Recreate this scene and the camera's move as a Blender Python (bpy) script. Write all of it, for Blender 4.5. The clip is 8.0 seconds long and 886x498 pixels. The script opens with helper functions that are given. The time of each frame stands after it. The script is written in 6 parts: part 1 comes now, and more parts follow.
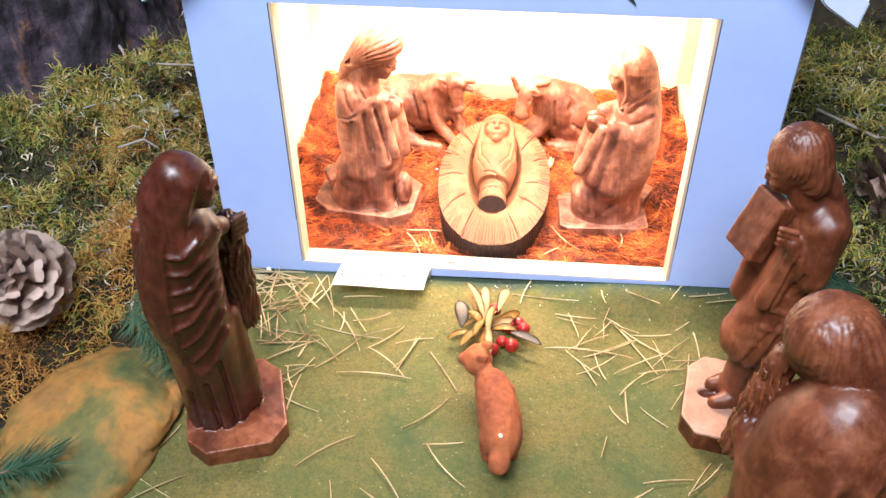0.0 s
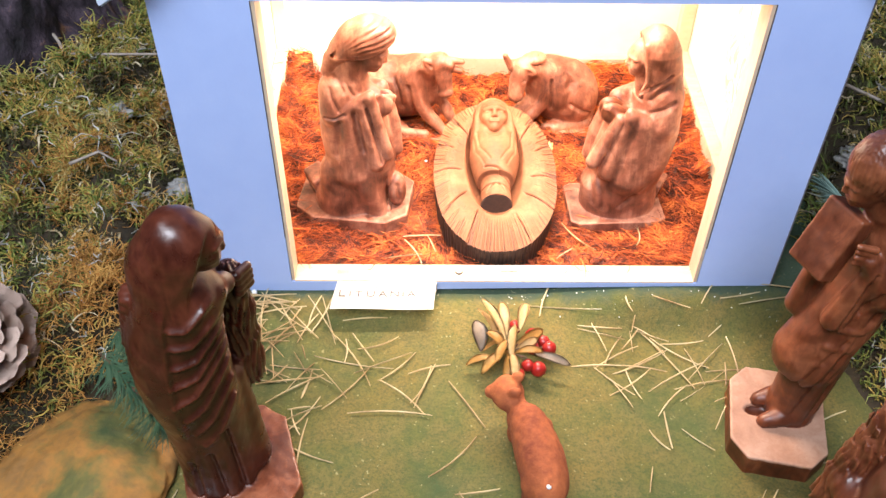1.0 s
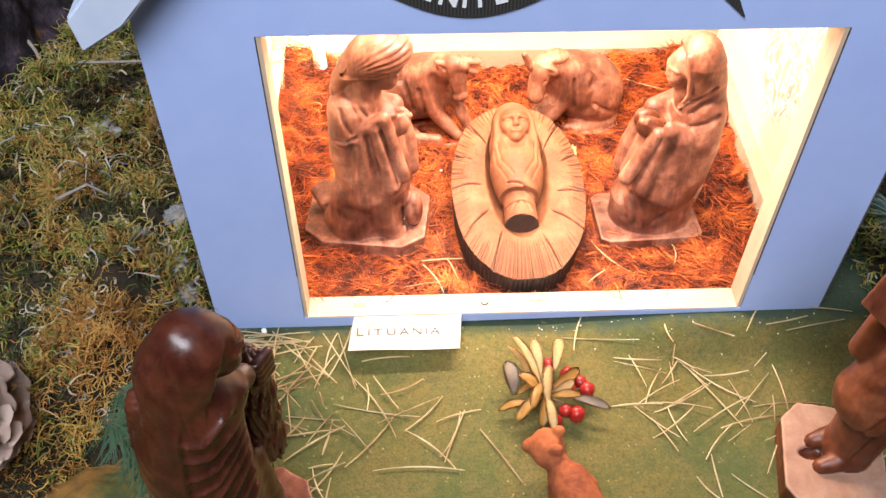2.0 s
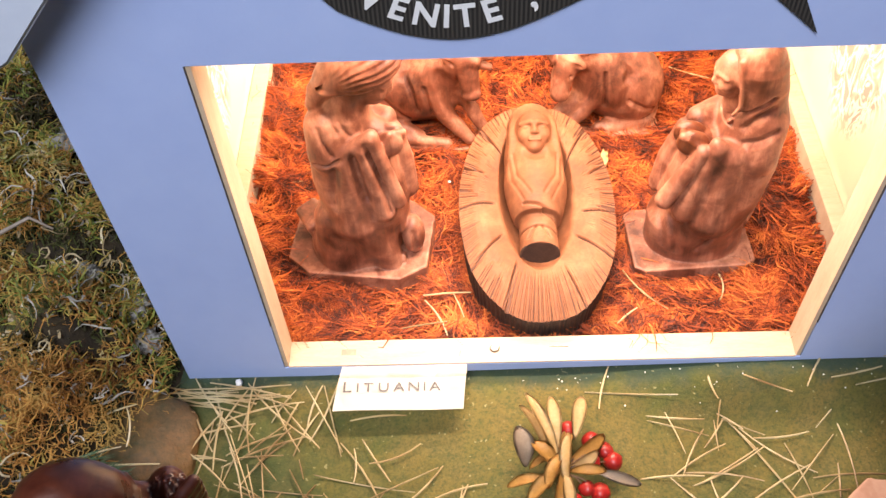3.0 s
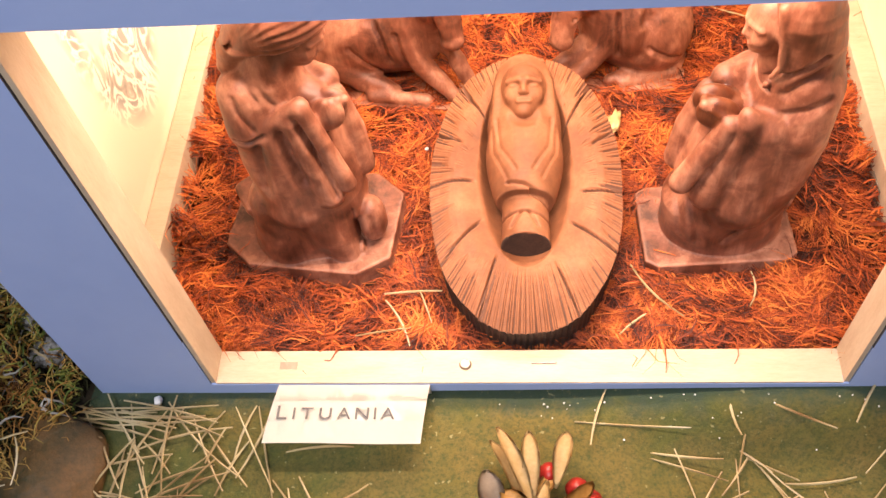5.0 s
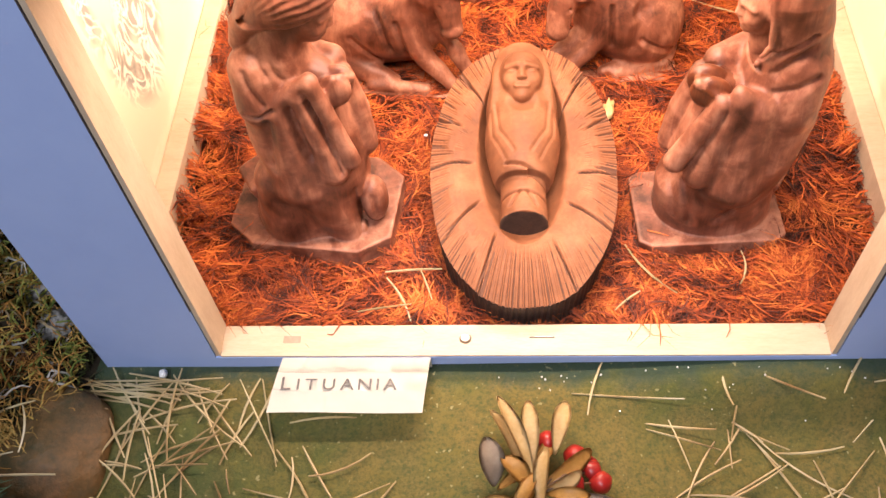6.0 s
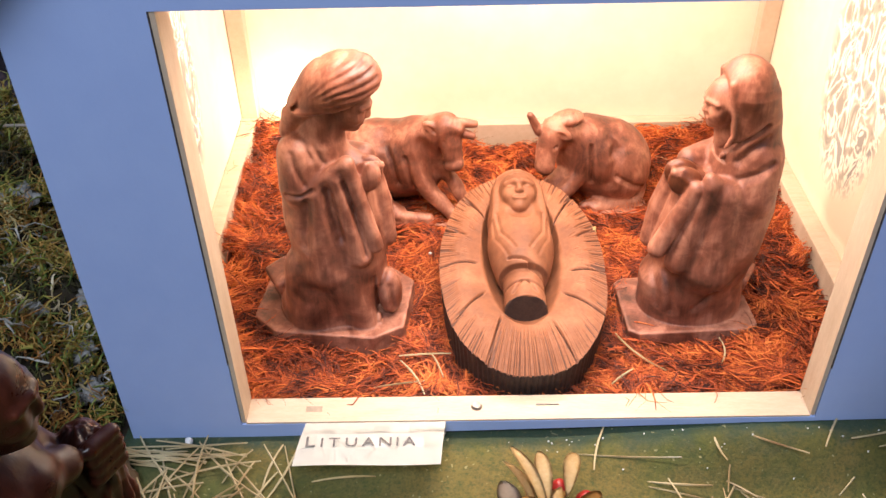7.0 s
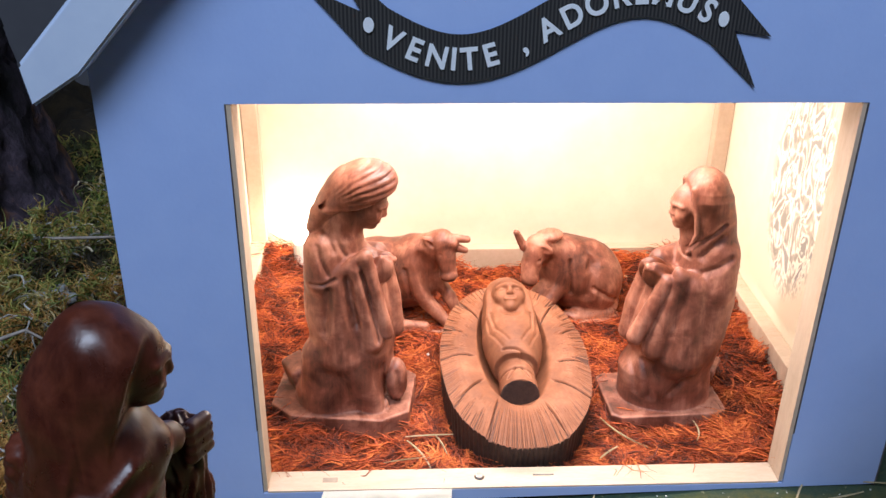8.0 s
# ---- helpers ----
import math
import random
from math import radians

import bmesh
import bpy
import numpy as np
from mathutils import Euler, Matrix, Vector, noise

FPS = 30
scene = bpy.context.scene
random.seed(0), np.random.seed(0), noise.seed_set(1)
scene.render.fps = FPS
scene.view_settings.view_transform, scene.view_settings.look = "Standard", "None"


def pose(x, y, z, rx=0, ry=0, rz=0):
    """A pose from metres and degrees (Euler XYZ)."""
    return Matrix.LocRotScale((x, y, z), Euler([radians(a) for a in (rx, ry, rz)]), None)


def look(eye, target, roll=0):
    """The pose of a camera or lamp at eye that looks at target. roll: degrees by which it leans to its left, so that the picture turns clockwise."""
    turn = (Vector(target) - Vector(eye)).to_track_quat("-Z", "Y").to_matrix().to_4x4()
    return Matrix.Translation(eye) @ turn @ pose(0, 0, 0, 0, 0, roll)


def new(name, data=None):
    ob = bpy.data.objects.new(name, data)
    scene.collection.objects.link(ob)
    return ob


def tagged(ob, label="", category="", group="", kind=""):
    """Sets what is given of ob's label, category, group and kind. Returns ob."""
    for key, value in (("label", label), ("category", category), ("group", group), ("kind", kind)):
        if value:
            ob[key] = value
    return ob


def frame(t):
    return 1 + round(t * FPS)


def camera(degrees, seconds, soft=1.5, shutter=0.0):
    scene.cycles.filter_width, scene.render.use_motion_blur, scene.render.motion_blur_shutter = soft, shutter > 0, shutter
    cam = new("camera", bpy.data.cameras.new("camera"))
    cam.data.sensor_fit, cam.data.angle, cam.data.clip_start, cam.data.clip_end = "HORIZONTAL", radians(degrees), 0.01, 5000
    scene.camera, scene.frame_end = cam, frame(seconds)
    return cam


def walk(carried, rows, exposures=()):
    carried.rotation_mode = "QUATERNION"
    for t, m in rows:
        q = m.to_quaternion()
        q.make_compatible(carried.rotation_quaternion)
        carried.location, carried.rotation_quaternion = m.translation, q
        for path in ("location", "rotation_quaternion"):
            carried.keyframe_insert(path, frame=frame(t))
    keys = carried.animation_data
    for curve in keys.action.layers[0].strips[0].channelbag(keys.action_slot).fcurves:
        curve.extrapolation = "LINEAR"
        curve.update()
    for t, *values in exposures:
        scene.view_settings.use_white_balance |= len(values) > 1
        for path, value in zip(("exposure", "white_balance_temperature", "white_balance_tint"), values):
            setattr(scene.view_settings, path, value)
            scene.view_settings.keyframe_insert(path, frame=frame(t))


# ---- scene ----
cam = camera(51.27, 8.0)
PATH = [
    (0.0, (0.0245, -0.6462, 0.5850), (-0.0480, 0.1131, -0.0617), -0.35),
    (0.5, (-0.0093, -0.5918, 0.5851), (-0.0517, 0.1459, -0.0887), -0.34),
    (1.0, (-0.0506, -0.5389, 0.5765), (-0.0420, 0.1755, -0.1232), 0.76),
    (1.5, (-0.0882, -0.5035, 0.5870), (-0.0517, 0.1865, -0.1359), 1.22),
    (2.0, (-0.0796, -0.4416, 0.5845), (-0.0556, 0.2223, -0.1630), 0.32),
    (2.2, (-0.0720, -0.4090, 0.5740), (-0.0470, 0.9060, -0.9330), -0.50),
    (3.3, (-0.0410, -0.2950, 0.5340), (-0.1180, 0.9020, -1.0670), -4.20),
    (3.5, (-0.0403, -0.2773, 0.5256), (-0.0836, 0.3092, -0.2833), -4.43),
    (4.0, (-0.0231, -0.2485, 0.4963), (-0.0942, 0.3247, -0.3201), -6.67),
    (4.5, (-0.0059, -0.2252, 0.4741), (-0.0877, 0.3336, -0.3512), -7.80),
    (4.7, (0.0050, -0.2140, 0.4710), (-0.1780, 0.8760, -1.1950), -8.80),
    (5.8, (0.0020, -0.2270, 0.4620), (-0.1590, 0.9040, -1.1790), -7.50),
    (6.0, (-0.0055, -0.2435, 0.4660), (-0.0757, 0.3253, -0.3535), -6.41),
    (6.5, (-0.0225, -0.3045, 0.4626), (-0.0661, 0.3843, -0.2610), -3.54),
    (7.0, (-0.0439, -0.3699, 0.4337), (-0.0530, 0.4147, -0.1862), -1.31),
    (7.5, (-0.0606, -0.4179, 0.4253), (-0.0438, 0.4251, -0.1123), -0.25),
    (8.0, (-0.0787, -0.4675, 0.4240), (-0.0366, 0.4232, -0.0287), 0.68),
]
EXPOSURES = [(0.0, 1.45, 6500, 10), (0.5, 1.34, 6550, 10), (1.0, 1.18, 6650, 10), (1.5, 1.06, 6700, 10), (2.0, 0.9, 6850, 12), (3.5, 0.6, 7250, 14), (4.5, 0.36, 7350, 16), (6.0, 0.28, 6950, 15), (7.0, 0.16, 6250, 10), (8.0, 0.1, 5650, 8)]
walk(cam, [(t, look(eye, target, roll)) for t, eye, target, roll in PATH], EXPOSURES)

# ---- world and lights ----
world = bpy.data.worlds.new("room_air")
world.use_nodes = True
world.node_tree.nodes["Background"].inputs[0].default_value = (0.70, 0.78, 1.0, 1)
world.node_tree.nodes["Background"].inputs[1].default_value = 0.25
scene.world = world


def area_lamp(name, eye, target, sx, sy, watts, colour):
    d = bpy.data.lights.new(name, "AREA")
    d.shape, d.size, d.size_y, d.energy, d.color = "RECTANGLE", sx, sy, watts, colour
    o = new(name, d)
    o.matrix_world = look(eye, target)
    return o


# daylight from the hall's high window, and two warm strip lamps under the crib's roof
area_lamp("window_light", (-0.32, -1.15, 2.08), (0, 0, 0), 1.4, 0.8, 48, (0.80, 0.87, 1.0))
area_lamp("crib_lamp", (0.0, 0.088, 0.273), (0.0, 0.095, 0.0), 0.24, 0.02, 1.32, (1.0, 0.80, 0.66))
area_lamp("crib_lamp", (0.0, 0.240, 0.290), (0.0, 0.24, 0.0), 0.24, 0.02, 1.36, (1.0, 0.80, 0.66))


# ---- materials ----
def material(name, rough=0.6, metal=0.0):
    m = bpy.data.materials.new(name)
    m.use_nodes = True
    nt = m.node_tree
    b = nt.nodes["Principled BSDF"]
    b.inputs["Roughness"].default_value, b.inputs["Metallic"].default_value = rough, metal
    return m, nt, b


def node(nt, kind, **values):
    n = nt.nodes.new(kind)
    for key, value in values.items():
        n.inputs[key.replace("_", " ")].default_value = value
    return n


def coords(nt, scale=(1, 1, 1), world_space=False):
    tc, mp = nt.nodes.new("ShaderNodeTexCoord"), nt.nodes.new("ShaderNodeMapping")
    mp.inputs["Scale"].default_value = scale
    if world_space:
        g = nt.nodes.new("ShaderNodeNewGeometry")
        nt.links.new(g.outputs["Position"], mp.inputs["Vector"])
    else:
        nt.links.new(tc.outputs["Object"], mp.inputs["Vector"])
    return mp.outputs[0]


def ramp(nt, source, stops):
    r = nt.nodes.new("ShaderNodeValToRGB")
    el = r.color_ramp.elements
    while len(el) < len(stops):
        el.new(0.5)
    for e, (at, col) in zip(el, stops):
        e.position, e.color = at, (*col, 1)
    nt.links.new(source, r.inputs[0])
    return r.outputs[0]


def mix(nt, fac, a, b, blend="MIX"):
    n = nt.nodes.new("ShaderNodeMix")
    n.data_type, n.blend_type = "RGBA", blend
    for sock, value in ((n.inputs[0], fac), (n.inputs[6], a), (n.inputs[7], b)):
        if isinstance(value, (int, float)):
            sock.default_value = value
        elif isinstance(value, tuple):
            sock.default_value = (*value, 1)
        else:
            nt.links.new(value, sock)
    return n.outputs[2]


def noise_tex(nt, vec, scale, detail=4, rough=0.6, distortion=0.0):
    n = node(nt, "ShaderNodeTexNoise", Scale=scale, Detail=detail, Roughness=rough, Distortion=distortion)
    nt.links.new(vec, n.inputs["Vector"])
    return n.outputs[0]


def bump(nt, b, height, strength, distance):
    n = node(nt, "ShaderNodeBump", Strength=strength, Distance=distance)
    nt.links.new(height, n.inputs["Height"])
    nt.links.new(n.outputs[0], b.inputs["Normal"])


def carved_wood(name, dark, mid, light, rough, coat=0.0, gloss=0.3, worn_lit_edge=0.22, spread=0.15):
    m, nt, b = material(name, rough)
    v = coords(nt)
    grain = noise_tex(nt, coords(nt, (230, 230, 20)), 1.0, 5, 0.65, 0.8)
    blotch, patch = noise_tex(nt, v, 60, 5, 0.65, 0.5), noise_tex(nt, v, 22, 3, 0.5)
    tone = mix(nt, 0.45, mix(nt, 0.68, grain, blotch), patch)
    col = ramp(nt, tone, [(0.495 - spread, dark), (0.495, mid), (0.495 + spread, light)])
    # convex edges paler: wear plus highlights painted into the colour
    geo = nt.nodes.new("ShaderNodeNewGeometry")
    worn = ramp(nt, geo.outputs["Pointiness"], [(0.505, (0, 0, 0)), (0.56, (worn_lit_edge,) * 3)])
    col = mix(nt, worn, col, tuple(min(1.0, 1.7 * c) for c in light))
    nt.links.new(col, b.inputs["Base Color"])
    cut = node(nt, "ShaderNodeTexVoronoi", Scale=150.0)
    cut.feature = "SMOOTH_F1"
    nt.links.new(coords(nt, (1, 1, 0.45)), cut.inputs["Vector"])
    rr = ramp(nt, blotch, [(0.3, (rough - 0.1,) * 3), (0.7, (rough + 0.15,) * 3)])
    nt.links.new(rr, b.inputs["Roughness"])
    both = mix(nt, 0.45, mix(nt, 0.5, grain, blotch), cut.outputs[0])
    bump(nt, b, both, 0.4, 0.0011)
    b.inputs["Specular IOR Level"].default_value = gloss
    b.inputs["Coat Weight"].default_value = coat
    b.inputs["Coat Roughness"].default_value = 0.3
    return m


def strand_mat(name, colours, rough=0.75, patch_scale=16, spread=0.55):
    m, nt, b = material(name, rough)
    g = nt.nodes.new("ShaderNodeNewGeometry")
    patch = noise_tex(nt, coords(nt, world_space=True), patch_scale, 3, 0.6)
    add = nt.nodes.new("ShaderNodeMath")
    add.operation = "MULTIPLY_ADD"
    nt.links.new(g.outputs["Random Per Island"], add.inputs[0])
    add.inputs[1].default_value = spread
    far = nt.nodes.new("ShaderNodeMath")
    far.operation = "MULTIPLY"
    nt.links.new(patch, far.inputs[0])
    far.inputs[1].default_value = 1.8
    nt.links.new(far.outputs[0], add.inputs[2])
    sub = nt.nodes.new("ShaderNodeMath")
    sub.operation = "SUBTRACT"
    nt.links.new(add.outputs[0], sub.inputs[0])
    sub.inputs[1].default_value = spread / 2 + 0.4
    n = len(colours)
    nt.links.new(ramp(nt, sub.outputs[0], [(0.15 + 0.7 * i / (n - 1), c) for i, c in enumerate(colours)]), b.inputs["Base Color"])
    return m


def plain_mat(name, a, c, scale, rough, bump_scale=0, bump_depth=0.0004, metal=0.0, stretch=(1, 1, 1)):
    m, nt, b = material(name, rough, metal)
    v = coords(nt, stretch)
    n1, n2 = noise_tex(nt, v, scale, 4, 0.6), noise_tex(nt, v, scale * 7, 4, 0.6)
    nt.links.new(ramp(nt, mix(nt, 0.35, n1, n2), [(0.35, a), (0.65, c)]), b.inputs["Base Color"])
    bump(nt, b, noise_tex(nt, v, bump_scale or scale * 9, 4, 0.6), 0.5, bump_depth)
    return m


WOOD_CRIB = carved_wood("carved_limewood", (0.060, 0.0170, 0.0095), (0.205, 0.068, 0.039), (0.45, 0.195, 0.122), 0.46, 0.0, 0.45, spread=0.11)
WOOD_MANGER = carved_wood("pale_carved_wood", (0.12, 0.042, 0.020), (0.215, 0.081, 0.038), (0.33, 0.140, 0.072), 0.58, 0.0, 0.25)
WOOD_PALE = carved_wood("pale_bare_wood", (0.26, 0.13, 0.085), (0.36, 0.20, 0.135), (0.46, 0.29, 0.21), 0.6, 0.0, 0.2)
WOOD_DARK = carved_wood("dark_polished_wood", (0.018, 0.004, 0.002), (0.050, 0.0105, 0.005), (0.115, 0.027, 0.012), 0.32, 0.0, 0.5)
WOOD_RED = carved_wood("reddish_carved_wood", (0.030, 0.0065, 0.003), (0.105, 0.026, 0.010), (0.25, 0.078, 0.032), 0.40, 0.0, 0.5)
SCORE = plain_mat("stained_score_mark", (0.075, 0.029, 0.015), (0.14, 0.052, 0.026), 90, 0.7, 300, 0.0003)
DARK_BROWN = plain_mat("dark_brown_wood", (0.025, 0.012, 0.008), (0.06, 0.03, 0.02), 120, 0.7, 300, 0.001)
CREAM = plain_mat("cream_painted_timber", (0.50, 0.38, 0.27), (0.60, 0.48, 0.36), 30, 0.6, 220, 0.0003, stretch=(1, 4, 1))
WALL_CREAM = plain_mat("cream_wall_paint", (0.76, 0.67, 0.50), (0.83, 0.76, 0.60), 9, 0.75, 140, 0.0003)
BLUE_BOARD = plain_mat("pale_blue_painted_board", (0.355, 0.47, 0.81), (0.40, 0.52, 0.85), 7, 0.5, 300, 0.0002)
PALE_ROOF = plain_mat("pale_blue_white_card", (0.50, 0.58, 0.74), (0.58, 0.66, 0.80), 10, 0.6, 160, 0.0002)
BOARD_EDGE = plain_mat("raw_board_edge", (0.05, 0.04, 0.05), (0.16, 0.14, 0.15), 200, 0.8)
PAPER = plain_mat("white_card_paper", (0.80, 0.79, 0.74), (0.86, 0.85, 0.80), 20, 0.7, 500, 0.0001)
INK = plain_mat("grey_ink", (0.10, 0.09, 0.09), (0.16, 0.15, 0.15), 300, 0.7)
LETTER = plain_mat("white_letter_print", (0.72, 0.75, 0.80), (0.80, 0.83, 0.87), 100, 0.6)
STAPLE = plain_mat("dull_steel", (0.22, 0.20, 0.19), (0.4, 0.38, 0.36), 300, 0.4, metal=1.0)
CRUMB = plain_mat("white_crumb", (0.75, 0.74, 0.72), (0.85, 0.84, 0.82), 300, 0.8)
NEEDLE_DRY = strand_mat("dry_pine_needle", [(0.20, 0.12, 0.05), (0.38, 0.28, 0.14), (0.50, 0.42, 0.25), (0.60, 0.55, 0.42)], 0.5)
MOSS = strand_mat("mixed_moss", [(0.016, 0.014, 0.005), (0.105, 0.066, 0.018), (0.070, 0.120, 0.018), (0.25, 0.25, 0.045), (0.44, 0.28, 0.065), (0.17, 0.215, 0.045), (0.52, 0.42, 0.20)], patch_scale=13, spread=0.32)
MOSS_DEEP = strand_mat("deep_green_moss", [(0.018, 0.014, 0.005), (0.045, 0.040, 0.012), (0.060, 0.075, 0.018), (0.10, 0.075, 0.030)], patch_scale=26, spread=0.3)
MOSS_GOLD = strand_mat("golden_moss", [(0.11, 0.042, 0.009), (0.34, 0.145, 0.026), (0.50, 0.28, 0.07), (0.36, 0.25, 0.07)], spread=0.35)
LICHEN = strand_mat("grey_lichen", [(0.16, 0.15, 0.13), (0.34, 0.33, 0.30), (0.48, 0.46, 0.42)])
FIBRE = strand_mat("orange_coir_fibre", [(0.042, 0.007, 0.003), (0.22, 0.034, 0.006), (0.46, 0.080, 0.012), (0.72, 0.20, 0.040)], patch_scale=42)
FIR = strand_mat("fir_green", [(0.015, 0.035, 0.02), (0.03, 0.075, 0.04), (0.06, 0.11, 0.06)], 0.45)
FIR_BLUE = strand_mat("blue_fir_green", [(0.05, 0.09, 0.08), (0.10, 0.16, 0.14), (0.20, 0.27, 0.24)], 0.5)
TWIG = plain_mat("brown_twig", (0.08, 0.04, 0.02), (0.16, 0.09, 0.05), 200, 0.7, 400, 0.0006)
SOIL = plain_mat("dark_mossy_soil", (0.010, 0.007, 0.004), (0.040, 0.026, 0.010), 40, 0.9, 160, 0.003)
FIBRE_BED = plain_mat("coir_bed", (0.035, 0.008, 0.003), (0.14, 0.030, 0.007), 60, 0.9, 250, 0.003)
CONE = plain_mat("pine_cone_scale", (0.15, 0.085, 0.065), (0.36, 0.23, 0.18), 60, 0.6, 300, 0.0008)
CONE_TIP = plain_mat("pale_cone_tip", (0.36, 0.25, 0.20), (0.54, 0.40, 0.33), 90, 0.6, 300, 0.0006)
BERRY = plain_mat("red_berry_skin", (0.19, 0.007, 0.006), (0.34, 0.016, 0.012), 60, 0.38, 300, 0.0001)
LEAF_PALE = plain_mat("pale_yellow_leaf", (0.52, 0.34, 0.13), (0.68, 0.52, 0.27), 60, 0.5, 200, 0.0004)
LEAF_BROWN = plain_mat("brown_leaf", (0.36, 0.18, 0.04), (0.58, 0.34, 0.10), 60, 0.45, 200, 0.0004)
LEAF_GREY = plain_mat("dull_tan_leaf", (0.26, 0.20, 0.15), (0.40, 0.32, 0.24), 60, 0.6, 200, 0.0004)
BEAR = plain_mat("flocked_brown", (0.17, 0.034, 0.010), (0.42, 0.115, 0.032), 32, 0.85, 700, 0.0012)
MURKY = plain_mat("murky_painted_paper", (0.030, 0.034, 0.014), (0.17, 0.088, 0.030), 38, 0.6, 150, 0.003)


def trunk_bark():
    m, nt, b = material("dark_violet_bark", 0.85)
    v = coords(nt, (1, 1, 0.7))
    n1, n2 = noise_tex(nt, v, 20, 5, 0.6, 0.3), noise_tex(nt, v, 75, 5, 0.65)
    tone = mix(nt, 0.35, n1, n2)
    col = ramp(nt, tone, [(0.40, (0.004, 0.0025, 0.004)), (0.48, (0.022, 0.014, 0.022)), (0.55, (0.056, 0.038, 0.054)), (0.62, (0.20, 0.095, 0.050))])
    nt.links.new(col, b.inputs["Base Color"])
    bump(nt, b, tone, 1.0, 0.012)
    return m


def flock_green():
    m, nt, b = material("green_flocked_sheet", 0.9)
    v = coords(nt, world_space=True)
    big, mid, fine = noise_tex(nt, v, 7, 4, 0.6, 0.4), noise_tex(nt, v, 45, 4, 0.65), noise_tex(nt, v, 520, 3, 0.7)
    col = ramp(nt, big, [(0.32, (0.038, 0.066, 0.018)), (0.43, (0.082, 0.088, 0.017)), (0.56, (0.138, 0.102, 0.021)), (0.72, (0.096, 0.094, 0.019))])
    col = mix(nt, ramp(nt, mid, [(0.42, (0, 0, 0)), (0.75, (0.5, 0.5, 0.5))]), col, (0.16, 0.115, 0.04))
    col = mix(nt, ramp(nt, fine, [(0.34, (0.85, 0.85, 0.85)), (0.55, (0, 0, 0))]), col, (0.05, 0.06, 0.015))
    pos = nt.nodes.new("ShaderNodeSeparateXYZ")
    nt.links.new(v, pos.inputs[0])
    ragged = nt.nodes.new("ShaderNodeMath")
    ragged.operation = "MULTIPLY_ADD"
    nt.links.new(mid, ragged.inputs[0])
    ragged.inputs[1].default_value = 0.030
    nt.links.new(pos.outputs[1], ragged.inputs[2])
    col = mix(nt, ramp(nt, ragged.outputs[0], [(0.000, (0, 0, 0)), (0.012, (0.85, 0.85, 0.85))]), col, (0.018, 0.045, 0.032))
    grit = noise_tex(nt, v, 210, 4, 0.75)
    col = mix(nt, ramp(nt, grit, [(0.40, (0.35, 0.35, 0.35)), (0.50, (0, 0, 0))]), col, (0.028, 0.048, 0.012))
    col = mix(nt, ramp(nt, grit, [(0.57, (0, 0, 0)), (0.72, (0.35, 0.35, 0.35))]), col, (0.17, 0.15, 0.045))
    spark = noise_tex(nt, v, 360, 1, 0.4)
    col = mix(nt, ramp(nt, spark, [(0.73, (0, 0, 0)), (0.77, (0.5, 0.5, 0.5))]), col, (0.34, 0.31, 0.16))
    nt.links.new(col, b.inputs["Base Color"])
    bump(nt, b, fine, 0.6, 0.0012)
    return m


def painted_rock():
    m, nt, b = material("painted_paper_rock", 0.8)
    v = coords(nt, world_space=True)
    n1, n2 = noise_tex(nt, v, 12, 5, 0.65, 0.3), noise_tex(nt, v, 120, 4, 0.6)
    col = ramp(nt, n1, [(0.34, (0.040, 0.058, 0.016)), (0.44, (0.105, 0.095, 0.022)), (0.54, (0.27, 0.125, 0.024)), (0.66, (0.17, 0.085, 0.022)), (0.75, (0.065, 0.072, 0.02))])
    col = mix(nt, ramp(nt, n2, [(0.45, (0, 0, 0)), (0.8, (0.5, 0.5, 0.5))]), col, (0.05, 0.045, 0.02))
    nt.links.new(col, b.inputs["Base Color"])
    bump(nt, b, n2, 0.6, 0.002)
    return m


def printed_sheet_mat():
    m, nt, b = material("cream_sheet_grey_print", 0.7)
    v = coords(nt, (1, 1, 0.6))
    big = noise_tex(nt, v, 17, 2, 0.5)
    vein = noise_tex(nt, v, 55, 2, 0.5, 2.2)
    zone = nt.nodes.new("ShaderNodeTexGradient")
    zone.gradient_type = "SPHERICAL"
    zm = nt.nodes.new("ShaderNodeMapping")
    zm.inputs["Location"].default_value = (0, -2.75, -1.50)
    zm.inputs["Scale"].default_value = (0.01, 16.7, 10.0)
    nt.links.new(nt.nodes.new("ShaderNodeTexCoord").outputs["Object"], zm.inputs["Vector"])
    nt.links.new(zm.outputs[0], zone.inputs[0])
    near = mix(nt, 1.0, ramp(nt, zone.outputs[1], [(0.05, (0, 0, 0)), (0.25, (1, 1, 1))]), ramp(nt, big, [(0.34, (0, 0, 0)), (0.42, (1, 1, 1))]), "MULTIPLY")
    lines = ramp(nt, vein, [(0.34, (0.30, 0.28, 0.24)), (0.44, (0.46, 0.42, 0.34)), (0.49, (0.86, 0.82, 0.70)), (0.54, (0.86, 0.82, 0.70)), (0.60, (0.32, 0.31, 0.28))])
    nt.links.new(mix(nt, near, (0.80, 0.71, 0.54), lines), b.inputs["Base Color"])
    return m


def ribbon_mat():
    m, nt, b = material("black_ribbon_print", 0.6)
    v = coords(nt, (1, 1, 1))
    w = node(nt, "ShaderNodeTexWave", Scale=160.0, Distortion=0.0)
    nt.links.new(v, w.inputs["Vector"])
    nt.links.new(ramp(nt, w.outputs[1], [(0.3, (0.012, 0.012, 0.014)), (0.8, (0.05, 0.047, 0.045))]), b.inputs["Base Color"])
    return m


